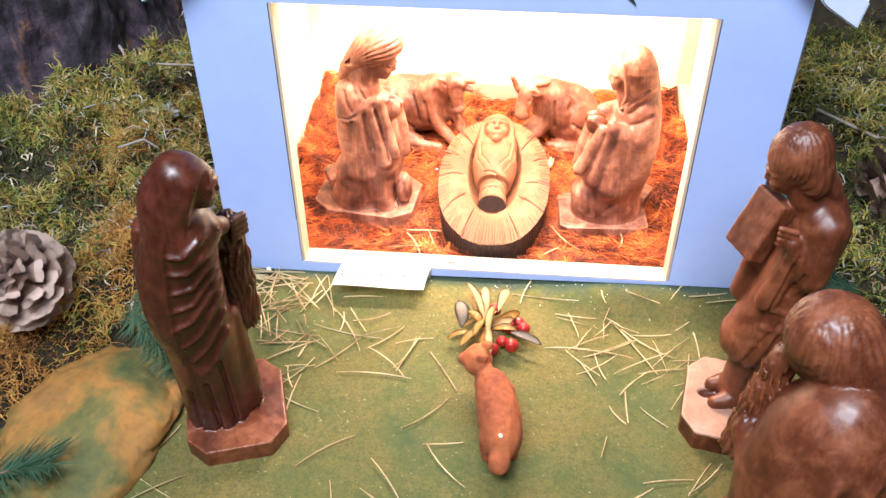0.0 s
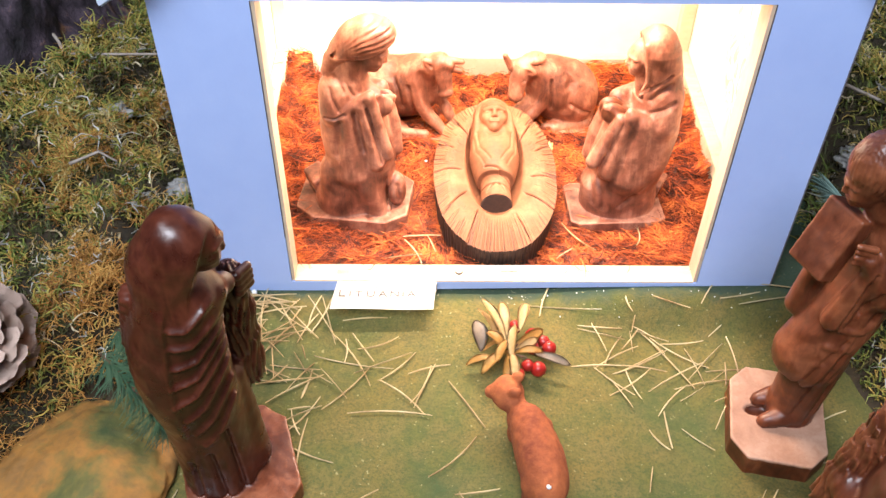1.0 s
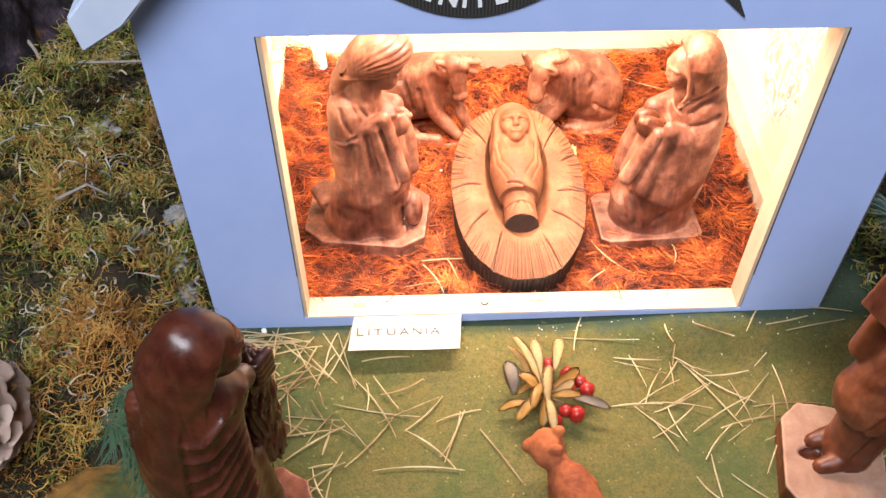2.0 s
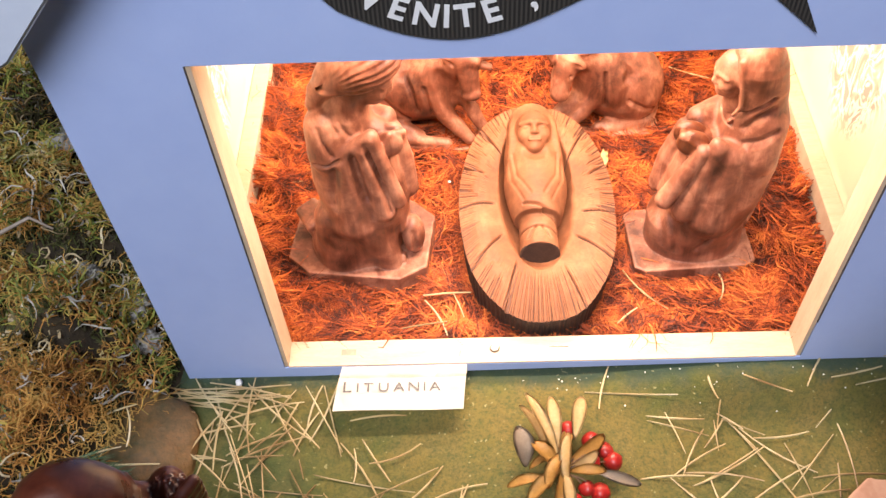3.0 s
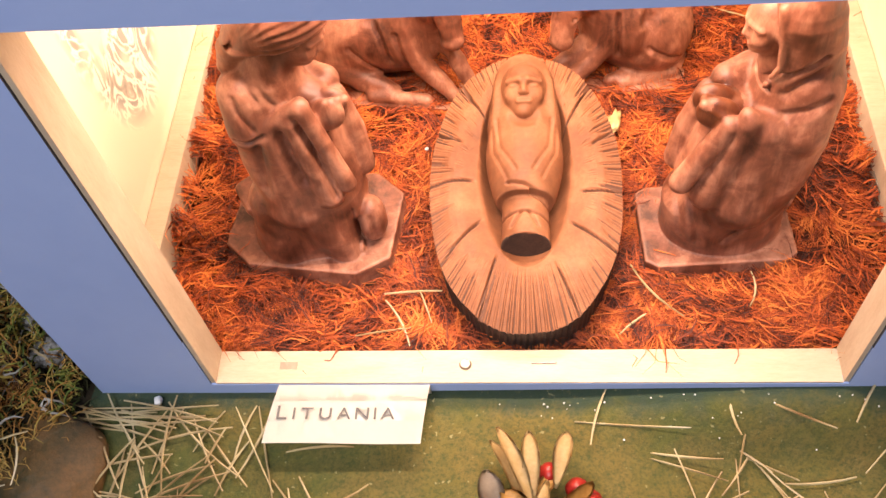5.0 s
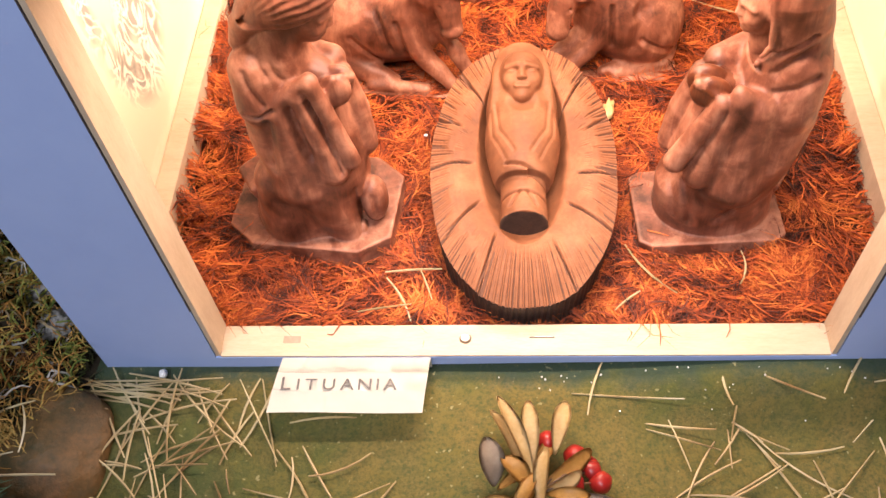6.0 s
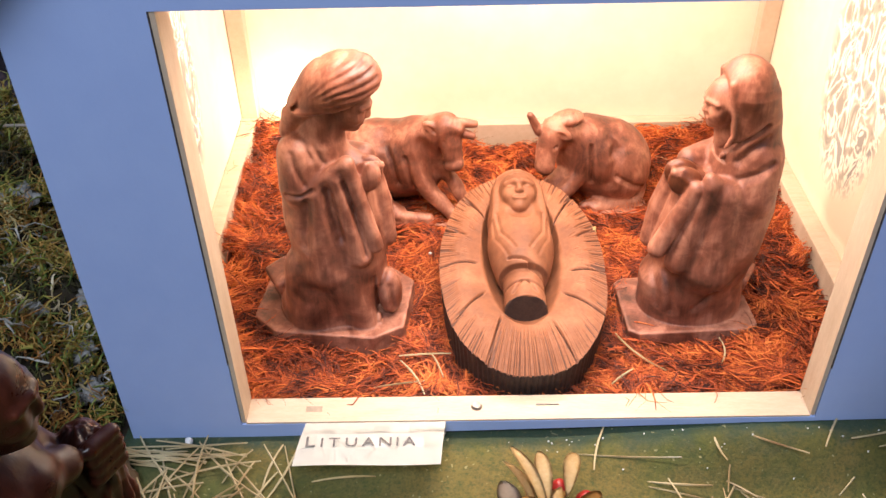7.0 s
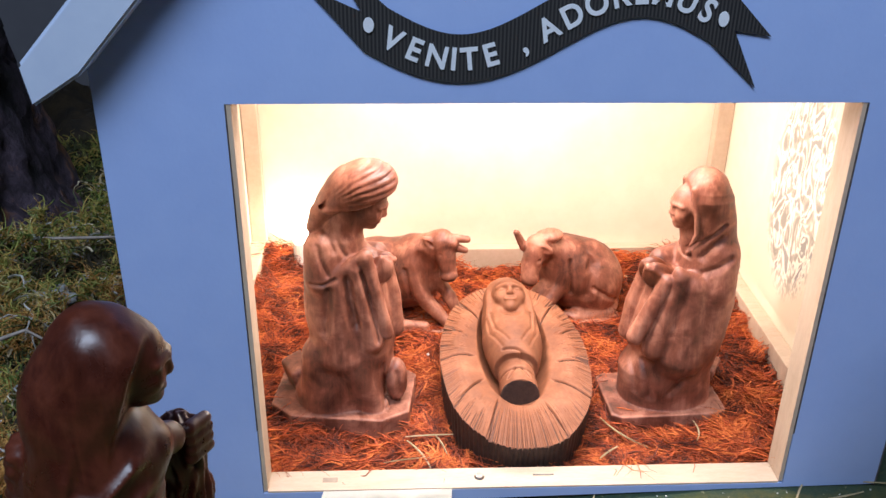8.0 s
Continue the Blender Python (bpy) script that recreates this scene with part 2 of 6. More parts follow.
def glow_mat():
    m, nt, b = material("lit_bulb_glass", 0.4)
    b.inputs["Base Color"].default_value = (0.9, 0.85, 0.75, 1)
    b.inputs["Emission Color"].default_value = (1.0, 0.82, 0.60, 1)
    b.inputs["Emission Strength"].default_value = 60.0
    return m


BULB = glow_mat()
BARK, FLOCK, ROCK, SHEET, RIBBON = trunk_bark(), flock_green(), painted_rock(), printed_sheet_mat(), ribbon_mat()


# ---- mesh helpers ----
def mesh_ob(name, verts, faces, mat, parent=None, label="", smooth=False):
    me = bpy.data.meshes.new(name)
    me.from_pydata([tuple(v) for v in verts], [], [tuple(f) for f in faces])
    me.materials.append(mat)
    if smooth:
        me.shade_smooth()
    ob = new(name, me)
    if parent:
        ob.parent = parent
    if label:
        ob["label"] = label
    return ob


def part(name, bm, mat, parent=None, label="", smooth=False):
    me = bpy.data.meshes.new(name)
    bm.normal_update()
    bm.to_mesh(me)
    bm.free()
    me.materials.append(mat)
    if smooth:
        me.shade_smooth()
    ob = new(name, me)
    if parent:
        ob.parent = parent
    if label:
        ob["label"] = label
    return ob


def thing(name, at, label, category, group="", kind=""):
    e = new(name)
    e.location = at
    e.empty_display_size = 0.02
    return tagged(e, label, category, group, kind)


def add_box(bm, x0, x1, y0, y1, z0, z1, bevel=0.0):
    r = bmesh.ops.create_cube(bm, size=1, matrix=Matrix.Translation(((x0 + x1) / 2, (y0 + y1) / 2, (z0 + z1) / 2)) @ Matrix.Diagonal((x1 - x0, y1 - y0, z1 - z0, 1)))
    if bevel:
        edges = list({e for v in r["verts"] for e in v.link_edges})
        bmesh.ops.bevel(bm, geom=edges, offset=bevel, segments=2, affect="EDGES", profile=0.6)


def box_part(name, dims, mat, parent=None, label="", bevel=0.0008):
    bm = bmesh.new()
    add_box(bm, *dims, bevel=bevel)
    return part(name, bm, mat, parent, label)


def prism(bm, poly, y0, y1):
    """A slab with the outline poly in x and z, from y0 to y1."""
    a, b = [bm.verts.new((x, y0, z)) for x, z in poly], [bm.verts.new((x, y1, z)) for x, z in poly]
    bm.faces.new(a)
    bm.faces.new(b[::-1])
    n = len(poly)
    for i in range(n):
        bm.faces.new((a[i], b[i], b[(i + 1) % n], a[(i + 1) % n]))
    bmesh.ops.recalc_face_normals(bm, faces=bm.faces)


def strands(name, bases, headings, lengths, width, lift, curl, mat, seed, segs=4, drop=0.0, parent=None):
    """Thin three-sided strands, joined: each starts at a base, goes along its heading, rises by lift and curls at random."""
    rng = np.random.default_rng(seed)
    n = len(bases)
    pos, ang = np.array(bases, float), np.array(headings, float)
    lengths = np.broadcast_to(lengths, (n,)).astype(float)
    pitch = np.full(n, 0.0) + lift * (0.4 + 1.2 * rng.random(n))
    turn, nod = curl * rng.standard_normal(n), -np.abs(drop * (0.5 + rng.random(n)))
    wid = width * (0.6 + 0.8 * rng.random(n))
    rings = []
    for s in range(segs + 1):
        side = np.stack([-np.sin(ang), np.cos(ang), np.zeros(n)], 1)
        ahead = np.stack([np.cos(ang) * np.cos(pitch), np.sin(ang) * np.cos(pitch), np.sin(pitch)], 1)
        up = np.cross(ahead, side)
        w = (wid * (1.0 - 0.8 * (s / segs) ** 2))[:, None]
        rings.append(np.stack([pos + w * (side * math.cos(a) + up * math.sin(a)) for a in (0.5, 2.6, 4.7)], 1))
        pos = pos + ahead * (lengths / segs)[:, None]
        ang, pitch = ang + turn + curl * 0.6 * rng.standard_normal(n), pitch + nod
    verts = np.stack(rings, 1).reshape(-1, 3)
    base = (np.arange(n) * (segs + 1) * 3)[:, None, None]
    quad = np.array([[s * 3 + k, s * 3 + (k + 1) % 3, (s + 1) * 3 + (k + 1) % 3, (s + 1) * 3 + k] for s in range(segs) for k in range(3)])
    faces = (base + quad[None]).reshape(-1, 4)
    return mesh_ob(name, verts.tolist(), faces.tolist(), mat, parent)


# ---- carving: distance fields, turned into one smooth mesh ----
def ball(p, c, r, yaw=0.0, tilt=0.0):
    q = p - np.array(c)
    if tilt:
        ct, st = math.cos(radians(tilt)), math.sin(radians(tilt))
        q = np.stack([q[:, 0] * ct + q[:, 2] * st, q[:, 1], -q[:, 0] * st + q[:, 2] * ct], 1)
    if yaw:
        cy, sy = math.cos(radians(yaw)), math.sin(radians(yaw))
        q = np.stack([q[:, 0] * cy + q[:, 1] * sy, -q[:, 0] * sy + q[:, 1] * cy, q[:, 2]], 1)
    r = np.array(r)
    k0, k1 = np.linalg.norm(q / r, axis=1), np.linalg.norm(q / (r * r), axis=1)
    return k0 * (k0 - 1) / np.maximum(k1, 1e-9)


def limb(p, a, b, ra, rb):
    a, b = np.array(a), np.array(b)
    d = b - a
    h = np.clip(((p - a) @ d) / (d @ d), 0, 1)
    return np.linalg.norm(p - a - h[:, None] * d, axis=1) - (ra + (rb - ra) * h)


def slab(p, c, half, r=0.002, yaw=0.0, tilt=0.0):
    q = p - np.array(c)
    if yaw:
        cy, sy = math.cos(radians(yaw)), math.sin(radians(yaw))
        q = np.stack([q[:, 0] * cy + q[:, 1] * sy, -q[:, 0] * sy + q[:, 1] * cy, q[:, 2]], 1)
    if tilt:
        ct, st = math.cos(radians(tilt)), math.sin(radians(tilt))
        q = np.stack([q[:, 0] * ct + q[:, 2] * st, q[:, 1], -q[:, 0] * st + q[:, 2] * ct], 1)
    q = np.abs(q) - (np.array(half) - r)
    return np.linalg.norm(np.maximum(q, 0), axis=1) + np.minimum(q.max(1), 0) - r


def plate(p, c, half, z0, z1, cut=0.7, yaw=0.0):
    """An eight-sided plinth."""
    q = p[:, :2] - np.array(c)
    cy, sy = math.cos(radians(yaw)), math.sin(radians(yaw))
    q = np.abs(np.stack([q[:, 0] * cy + q[:, 1] * sy, -q[:, 0] * sy + q[:, 1] * cy], 1)) / np.array(half)
    side = np.maximum(np.maximum(q[:, 0], q[:, 1]) - 1, (q.sum(1) - 2 * cut - 0.12) * 0.75) * min(half)
    return np.maximum(side, np.maximum(z0 - p[:, 2], p[:, 2] - z1))


def join(a, b, k=0.006):
    h = np.clip(0.5 + 0.5 * (b - a) / k, 0, 1)
    return b + (a - b) * h - k * h * (1 - h)


def carve(a, b, k=0.003):
    return -join(-a, b, k)


def carved(name, field, lo, hi, step, mat, label, category, knife=0.00012, group="", second=None):
    """One mesh where the field is nought, with the small flats that a knife leaves. second: a material and the test of a place that takes it."""
    lo, hi = np.array(lo, float), np.array(hi, float)
    n = np.ceil((hi - lo) / step).astype(int) + 1
    axes = [lo[i] + step * np.arange(n[i]) for i in range(3)]
    # a coarse pass finds where the surface runs, a fine one follows it
    c = [np.arange(0, m + 3, 4) for m in n]
    cg = np.stack(np.meshgrid(*[lo[i] + step * c[i] for i in range(3)], indexing="ij"), -1).reshape(-1, 3)
    cv = field(cg).reshape([len(q) for q in c])
    at = np.ix_(*[(np.arange(m) + 2) // 4 for m in n])
    v = cv[at].astype(float)
    live = np.abs(v) < 8 * step
    idx = np.argwhere(live)
    g = lo + step * idx
    w = field(g)
    if knife:
        s = 2 * math.pi / 0.013
        w = w + knife * (np.sin(g[:, 0] * s + 1.3 * np.sin(g[:, 2] * s * 0.7)) * np.sin(g[:, 1] * s * 1.1 + 2) + np.sin(g[:, 2] * s * 0.9 + 2 * np.sin(g[:, 0] * s * 0.6)))
    v[live] = w
    inside = v < 0
    cell = np.zeros(n - 1, int)
    acc, cnt = np.zeros((*(n - 1), 3)), np.zeros(n - 1)
    corners = [(i, j, k) for i in (0, 1) for j in (0, 1) for k in (0, 1)]
    cut = lambda a, c: a[c[0]:n[0] - 1 + c[0], c[1]:n[1] - 1 + c[1], c[2]:n[2] - 1 + c[2]]
    for c in corners:
        for ax in range(3):
            if c[ax]:
                continue
            d = list(c)
            d[ax] = 1
            va, vb = cut(v, c), cut(v, d)
            hit = (va < 0) != (vb < 0)
            t = np.where(hit, va / np.where(hit, va - vb, 1), 0)
            for k in range(3):
                acc[..., k] += np.where(hit, c[k] + (t if k == ax else 0), 0)
            cnt += hit
    live = cnt > 0
    cell[live] = np.arange(live.sum())
    idx = np.argwhere(live)
    verts = lo + step * (idx + acc[live] / cnt[live][:, None])
    faces = []
    for ax in range(3):
        u, w = (ax + 1) % 3, (ax + 2) % 3
        a = np.take(inside, range(n[ax] - 1), ax)
        b = np.take(inside, range(1, n[ax]), ax)
        e = np.argwhere(a != b)
        e = e[(e[:, u] > 0) & (e[:, w] > 0) & (e[:, u] < n[u] - 1) & (e[:, w] < n[w] - 1)]
        flip = inside[tuple(e.T)]
        q = []
        for du, dw in ((1, 1), (0, 1), (0, 0), (1, 0)):
            f = e.copy()
            f[:, u] -= du
            f[:, w] -= dw
            q.append(cell[tuple(f.T)])
        q = np.stack(q, 1)
        faces.append(np.where(flip[:, None], q, q[:, ::-1]))
    at = np.array(((lo[0] + hi[0]) / 2, (lo[1] + hi[1]) / 2, verts[:, 2].min()))
    ob = mesh_ob(name, (verts - at).tolist(), np.concatenate(faces).tolist(), mat, smooth=True)
    ob.location = at
    if second:
        ob.data.materials.append(second[0])
        mid = verts[np.concatenate(faces)].mean(1)
        ob.data.polygons.foreach_set("material_index", second[1](mid).astype(np.int32))
    return tagged(ob, label, category, group)


def rope(p, pts, r0, r1):
    """A bent limb through the points, its radius going from r0 to r1."""
    n = len(pts) - 1
    d = None
    for i in range(n):
        e = limb(p, pts[i], pts[i + 1], r0 + (r1 - r0) * i / n, r0 + (r1 - r0) * (i + 1) / n)
        d = e if d is None else np.minimum(d, e)
    return d


def engrave(p, d, lines, width, depth, axis=1, limit=None):
    """Presses lines into the surface, as seen along one axis and up to a limit on it; a negative depth raises them."""
    u, v = [a for a in range(3) if a != axis]
    q = p[:, (u, v)]
    for pts in lines:
        best = None
        for a, b in zip(pts, pts[1:]):
            a, b = np.array((a[u], a[v])), np.array((b[u], b[v]))
            e = b - a
            h = np.clip(((q - a) @ e) / (e @ e), 0, 1)
            r = np.linalg.norm(q - a - h[:, None] * e, axis=1)
            best = r if best is None else np.minimum(best, r)
        w = np.clip(1 - best / (1.9 * width), 0, 1) ** 1.25
        if limit is not None:
            w = w * np.clip((limit - p[:, axis]) / 0.006, 0, 1)
        d = d + depth * w
    return d


def head_field(p, c, fwd, up, s):
    """A carved head of half-height s: skull, jaw, brows, lidded eyes, nose, lips and chin."""
    f = np.array(fwd, float)
    f = f / np.linalg.norm(f)
    u = np.array(up, float)
    u = u - (u @ f) * f
    u = u / np.linalg.norm(u)
    q = (p - np.array(c)) @ np.stack([np.cross(u, f), u, f], 1) / s
    d = join(ball(q, (0, 0.12, -0.08), (0.76, 0.90, 0.86)), ball(q, (0, -0.52, 0.22), (0.50, 0.48, 0.50)), 0.30)
    d = join(d, ball(q, (0, -0.80, 0.50), (0.20, 0.16, 0.20)), 0.16)
    for k in (-1, 1):
        d = join(d, ball(q, (k * 0.36, -0.22, 0.46), (0.26, 0.26, 0.24)), 0.16)
        d = join(d, limb(q, (k * 0.12, 0.22, 0.76), (k * 0.52, 0.20, 0.56), 0.10, 0.08), 0.10)
        d = carve(d, ball(q, (k * 0.31, 0.04, 0.80), (0.19, 0.09, 0.14)), 0.08)
        d = join(d, ball(q, (k * 0.31, 0.03, 0.62), (0.16, 0.075, 0.10)), 0.03)
    d = join(d, limb(q, (0, 0.18, 0.74), (0, -0.18, 0.84), 0.070, 0.095), 0.10)
    d = join(d, limb(q, (-0.08, -0.22, 0.80), (0.08, -0.22, 0.80), 0.07, 0.07), 0.06)
    d = join(d, limb(q, (-0.17, -0.47, 0.70), (0.17, -0.47, 0.70), 0.10, 0.10), 0.06)
    d = carve(d, limb(q, (-0.22, -0.46, 0.80), (0.22, -0.46, 0.80), 0.045, 0.045), 0.04)
    return d * s


def step_up(d, test, height, soft=0.0010):
    """Raises the surface where test is above nought, with a crisp edge."""
    return d - height * np.clip(0.5 + test / (2 * soft), 0, 1)


def folds(p, d, ridges, width=0.0030, depth=0.0028, limit=0.104):
    return engrave(p, d, ridges, width, -depth, 1, limit)


def creases(p, d, lines, width=0.0022, depth=0.0034, axis=1, limit=0.104):
    return engrave(p, d, lines, width, depth, axis, limit)


def grooves(p, d, pairs, r, k=0.0025):
    """Cuts fold lines along the pairs of points."""
    for a, b in pairs:
        d = carve(d, limb(p, a, b, r, r * 0.6), k)
    return d


# ---- the room around, which closes the place ----
HALL = plain_mat("hall_plaster", (0.10, 0.10, 0.115), (0.13, 0.13, 0.145), 2, 0.85)
for nm, dims in (("wall_north", (-2.2, 2.2, 1.6, 1.7, -0.9, 2.5)), ("wall_south", (-2.2, 2.2, -2.7, -2.6, -0.9, 2.5)),
                 ("wall_west", (-2.3, -2.2, -2.7, 1.7, -0.9, 2.5)), ("wall_east", (2.2, 2.3, -2.7, 1.7, -0.9, 2.5)),
                 ("floor", (-2.2, 2.2, -2.6, 1.6, -1.0, -0.9)), ("ceiling", (-2.2, 2.2, -2.6, 1.6, 2.5, 2.6))):
    tagged(box_part(nm, dims, HALL, bevel=0), "plain plaster " + nm.split("_")[0] + " of the hall", nm.split("_")[0], kind="structure")

tagged(box_part("display_table", (-0.88, 0.88, -0.68, 0.88, -0.898, -0.040), SOIL, bevel=0.004), "plain dark display table beneath the green sheet", "table", kind="structure")
# the green sheet that covers the display, slightly uneven
def sheet_drop(x, y):
    """East of the middle the sheet starts a little higher at the board and sinks in front of it."""
    run = np.clip((-0.004 - y) / 0.036, 0, 1)
    return np.clip((x - 0.02) / 0.11, 0, 1) * (0.0070 - 0.026 * run * run * (3 - 2 * run))


cols, rows_y = np.linspace(-0.9, 0.9, 121), np.concatenate([np.linspace(-0.7, -0.05, 44), np.linspace(-0.044, 0.012, 15), np.linspace(0.02, 0.9, 60)])
gx, gy = np.meshgrid(cols, rows_y, indexing="ij")
gz = 0.0012 * np.sin(gx * 31 + 2 * np.sin(gy * 17)) * np.sin(gy * 23) - 0.0016 + sheet_drop(gx, gy)
gz = np.where((np.abs(gx) < 0.23) & (gy > 0.010) & (gy < 0.36), -0.026, gz)
gv = np.stack([gx, gy, gz], -1).reshape(-1, 3)
NY = len(rows_y)
gf = [(i * NY + j, (i + 1) * NY + j, (i + 1) * NY + j + 1, i * NY + j + 1) for i in range(120) for j in range(NY - 1)]
tagged(mesh_ob("ground", gv.tolist(), gf, FLOCK, smooth=True), "worn olive green flocked sheet covering the display table", "ground", kind="structure")


# ---- the crib house ----
house = thing("crib_house", (0, 0, 0), "pale blue painted crib house with a lit open front", "crib house")
XL, XR, OW, OZ0, OZ1, EAVE, APEX = -0.239, 0.234, 0.1716, 0.0092, 0.2722, 0.292, 0.545
bm = bmesh.new()
prism(bm, [(XL, -0.002), (-OW, -0.002), (-OW, OZ1), (XL, OZ1)], 0.0, 0.005)
prism(bm, [(OW, 0.006), (XR, 0.007), (XR, OZ1), (OW, OZ1)], 0.0, 0.005)
prism(bm, [(-OW, -0.002), (OW, 0.006), (OW, OZ0), (-OW, OZ0)], 0.0, 0.005)
prism(bm, [(XL, OZ1), (XR, OZ1), (XR, EAVE), (0, APEX), (XL, EAVE)], 0.0, 0.005)
bmesh.ops.remove_doubles(bm, verts=bm.verts, dist=0.0001)
part("front_board", bm, BLUE_BOARD, house, "pale blue painted front board with a cut opening")
# dark raw edges of the cut-out
for dims in ((-OW - 0.0003, -OW + 0.0002, -0.0004, 0.0012, 0.06, OZ1), (OW - 0.0002, OW + 0.0003, -0.0004, 0.0012, 0.05, OZ1), (XR, XR + 0.0015, 0.0004, 0.0052, 0.0, 0.285)):
    box_part("board_edge", dims, BOARD_EDGE, house, "dark raw cut edge", bevel=0.0003)
# frame of cream battens behind the board
bm = bmesh.new()
add_box(bm, -0.19, 0.19, 0.0052, 0.0205, -0.006, 0.0098, 0.0005)
add_box(bm, -0.1685, 0.1685, 0.0004, 0.0058, 0.0093, 0.0106)
part("sill", bm, CREAM, house, "cream painted timber sill with a nail")
for s in (-1, 1):
    bm = bmesh.new()
    add_box(bm, min(s * 0.1688, s * 0.188), max(s * 0.1688, s * 0.188), 0.0052, 0.0205, 0.0104, 0.30)
    add_box(bm, min(s * 0.1686, s * 0.1711), max(s * 0.1686, s * 0.1711), 0.0004, 0.0058, 0.0108, 0.2735)
    part("jamb", bm, CREAM, house)
box_part("header", (-0.168, 0.168, 0.0052, 0.0205, 0.276, 0.30), CREAM, house)
box_part("wall_left", (-0.232, -0.224, 0.006, 0.350, -0.012, 0.31), WALL_CREAM, house)
box_part("wall_right", (0.224, 0.232, 0.006, 0.350, -0.012, 0.31), WALL_CREAM, house)
box_part("wall_back", (-0.2235, 0.2235, 0.342, 0.350, -0.012, 0.31), WALL_CREAM, house)
box_part("floor_board", (-0.2235, 0.2235, 0.021, 0.3415, -0.016, -0.010), WALL_CREAM, house)
box_part("top_board", (-0.232, 0.232, 0.006, 0.350, 0.3105, 0.316), WALL_CREAM, house)
for s in (-1, 1):
    box_part("bottom_rail", (min(s * 0.2105, s * 0.2235), max(s * 0.2105, s * 0.2235), 0.021, 0.328, -0.0095, 0.030), CREAM, house)
    box_part("corner_post", (min(s * 0.2095, s * 0.2235), max(s * 0.2095, s * 0.2235), 0.3285, 0.3415, -0.0095, 0.308), CREAM, house)
    box_part("printed_sheet", (min(s * 0.2215, s * 0.2235), max(s * 0.2215, s * 0.2235), 0.05, 0.23, 0.045, 0.27), SHEET, house, "cream sheet with a faint grey leafy print", bevel=0)
box_part("back_rail", (-0.209, 0.209, 0.3305, 0.3415, -0.0095, 0.018), CREAM, house)
# roof slabs that overhang the front
for s in (-1, 1):
    bm = bmesh.new()
    ex, ez = 0.262, 0.277
    prism(bm, [(s * ex, ez), (s * 0.236, 0.2935), (0, 0.5525), (0, 0.585), (s * 0.2655, 0.2985)], -0.020, 0.36)
    bmesh.ops.bevel(bm, geom=list(bm.edges), offset=0.0015, segments=2, affect="EDGES")
    part("roof_slab", bm, PALE_ROOF, house, "pale blue roof slab with a clean cut edge")
# nail and staple in the sill, and a smudge beside them
bm = bmesh.new()
bmesh.ops.create_cone(bm, cap_ends=True, segments=14, radius1=0.0036, radius2=0.0026, depth=0.0016, matrix=Matrix.Translation((-0.030, 0.0115, 0.0105)))
part("nail", bm, STAPLE, house, "small steel nail head")
box_part("staple", (0.006, 0.020, 0.0118, 0.0126, 0.0098, 0.0106), STAPLE, house, "thin steel staple", bevel=0.0002)

box_part("rail_staple", (0.2096, 0.2104, 0.118, 0.134, 0.0160, 0.0168), STAPLE, house, "thin steel staple", bevel=0.0002)
box_part("stain", (-0.134, -0.124, 0.0090, 0.0135, 0.0092, 0.00995), LEAF_GREY, house, "faint tan stain on the sill", bevel=0.0002)

# a small lamp bulb low in the back corner
lamp_bulb = thing("small_bulb", (-0.176, 0.312, 0.022), "small lit white bulb low in the back corner", "bulb")
bm = bmesh.new()
bmesh.ops.create_uvsphere(bm, u_segments=16, v_segments=10, radius=0.008, matrix=Matrix.Translation((0, 0, 0.024)) @ Matrix.Diagonal((1, 1, 1.25, 1)))
part("glass", bm, BULB, lamp_bulb, "glowing white glass", smooth=True)
bm = bmesh.new()
bmesh.ops.create_cone(bm, cap_ends=True, segments=14, radius1=0.007, radius2=0.006, depth=0.022, matrix=Matrix.Translation((0, 0, 0.004)))
part("socket", bm, PAPER, lamp_bulb, "white plastic socket")

# ---- the ribbon sign with its words ----
sign = thing("ribbon_sign", (0, -0.0002, 0), "black wavy ribbon sign with white lettering on the gable", "sign")


def wave(x):
    return 0.3135 + 0.017 * math.sin(2 * math.pi * (x + 0.0025) / 0.186)


def wave_slope(x):
    return math.atan(0.017 * 2 * math.pi / 0.186 * math.cos(2 * math.pi * (x + 0.0025) / 0.186))


xs = [-0.092 + 0.178 * i / 60 for i in range(61)]
low = [(x + 0.0126 * math.sin(wave_slope(x)), wave(x) - 0.0126 * math.cos(wave_slope(x))) for x in xs]
high = [(x - 0.0126 * math.sin(wave_slope(x)), wave(x) + 0.0126 * math.cos(wave_slope(x))) for x in xs]
# the band, then a forked tail at each end, all in one thin sheet
bm = bmesh.new()
a, b = [bm.verts.new((x, -0.0012, z)) for x, z in low], [bm.verts.new((x, -0.0012, z)) for x, z in high]
for k in range(60):
    bm.faces.new((a[k], a[k + 1], b[k + 1], b[k]))
for lo_v, hi_v, low_tip, notch, high_tip in ((a[-1], b[-1], (0.1075, 0.2805), (0.0920, 0.3110), (0.1115, 0.3080)), (a[0], b[0], (-0.1270, 0.3330), (-0.0990, 0.3205), (-0.1130, 0.3460))):
    t1, t2, t3 = (bm.verts.new((x, -0.0012, z)) for x, z in (low_tip, notch, high_tip))
    bm.faces.new((lo_v, t1, t2))
    bm.faces.new((lo_v, t2, hi_v))
    bm.faces.new((hi_v, t2, t3))
bmesh.ops.recalc_face_normals(bm, faces=bm.faces)
bmesh.ops.solidify(bm, geom=bm.faces[:], thickness=0.0003)
part("ribbon", bm, RIBBON, sign, "black ribbon with two forked ends")


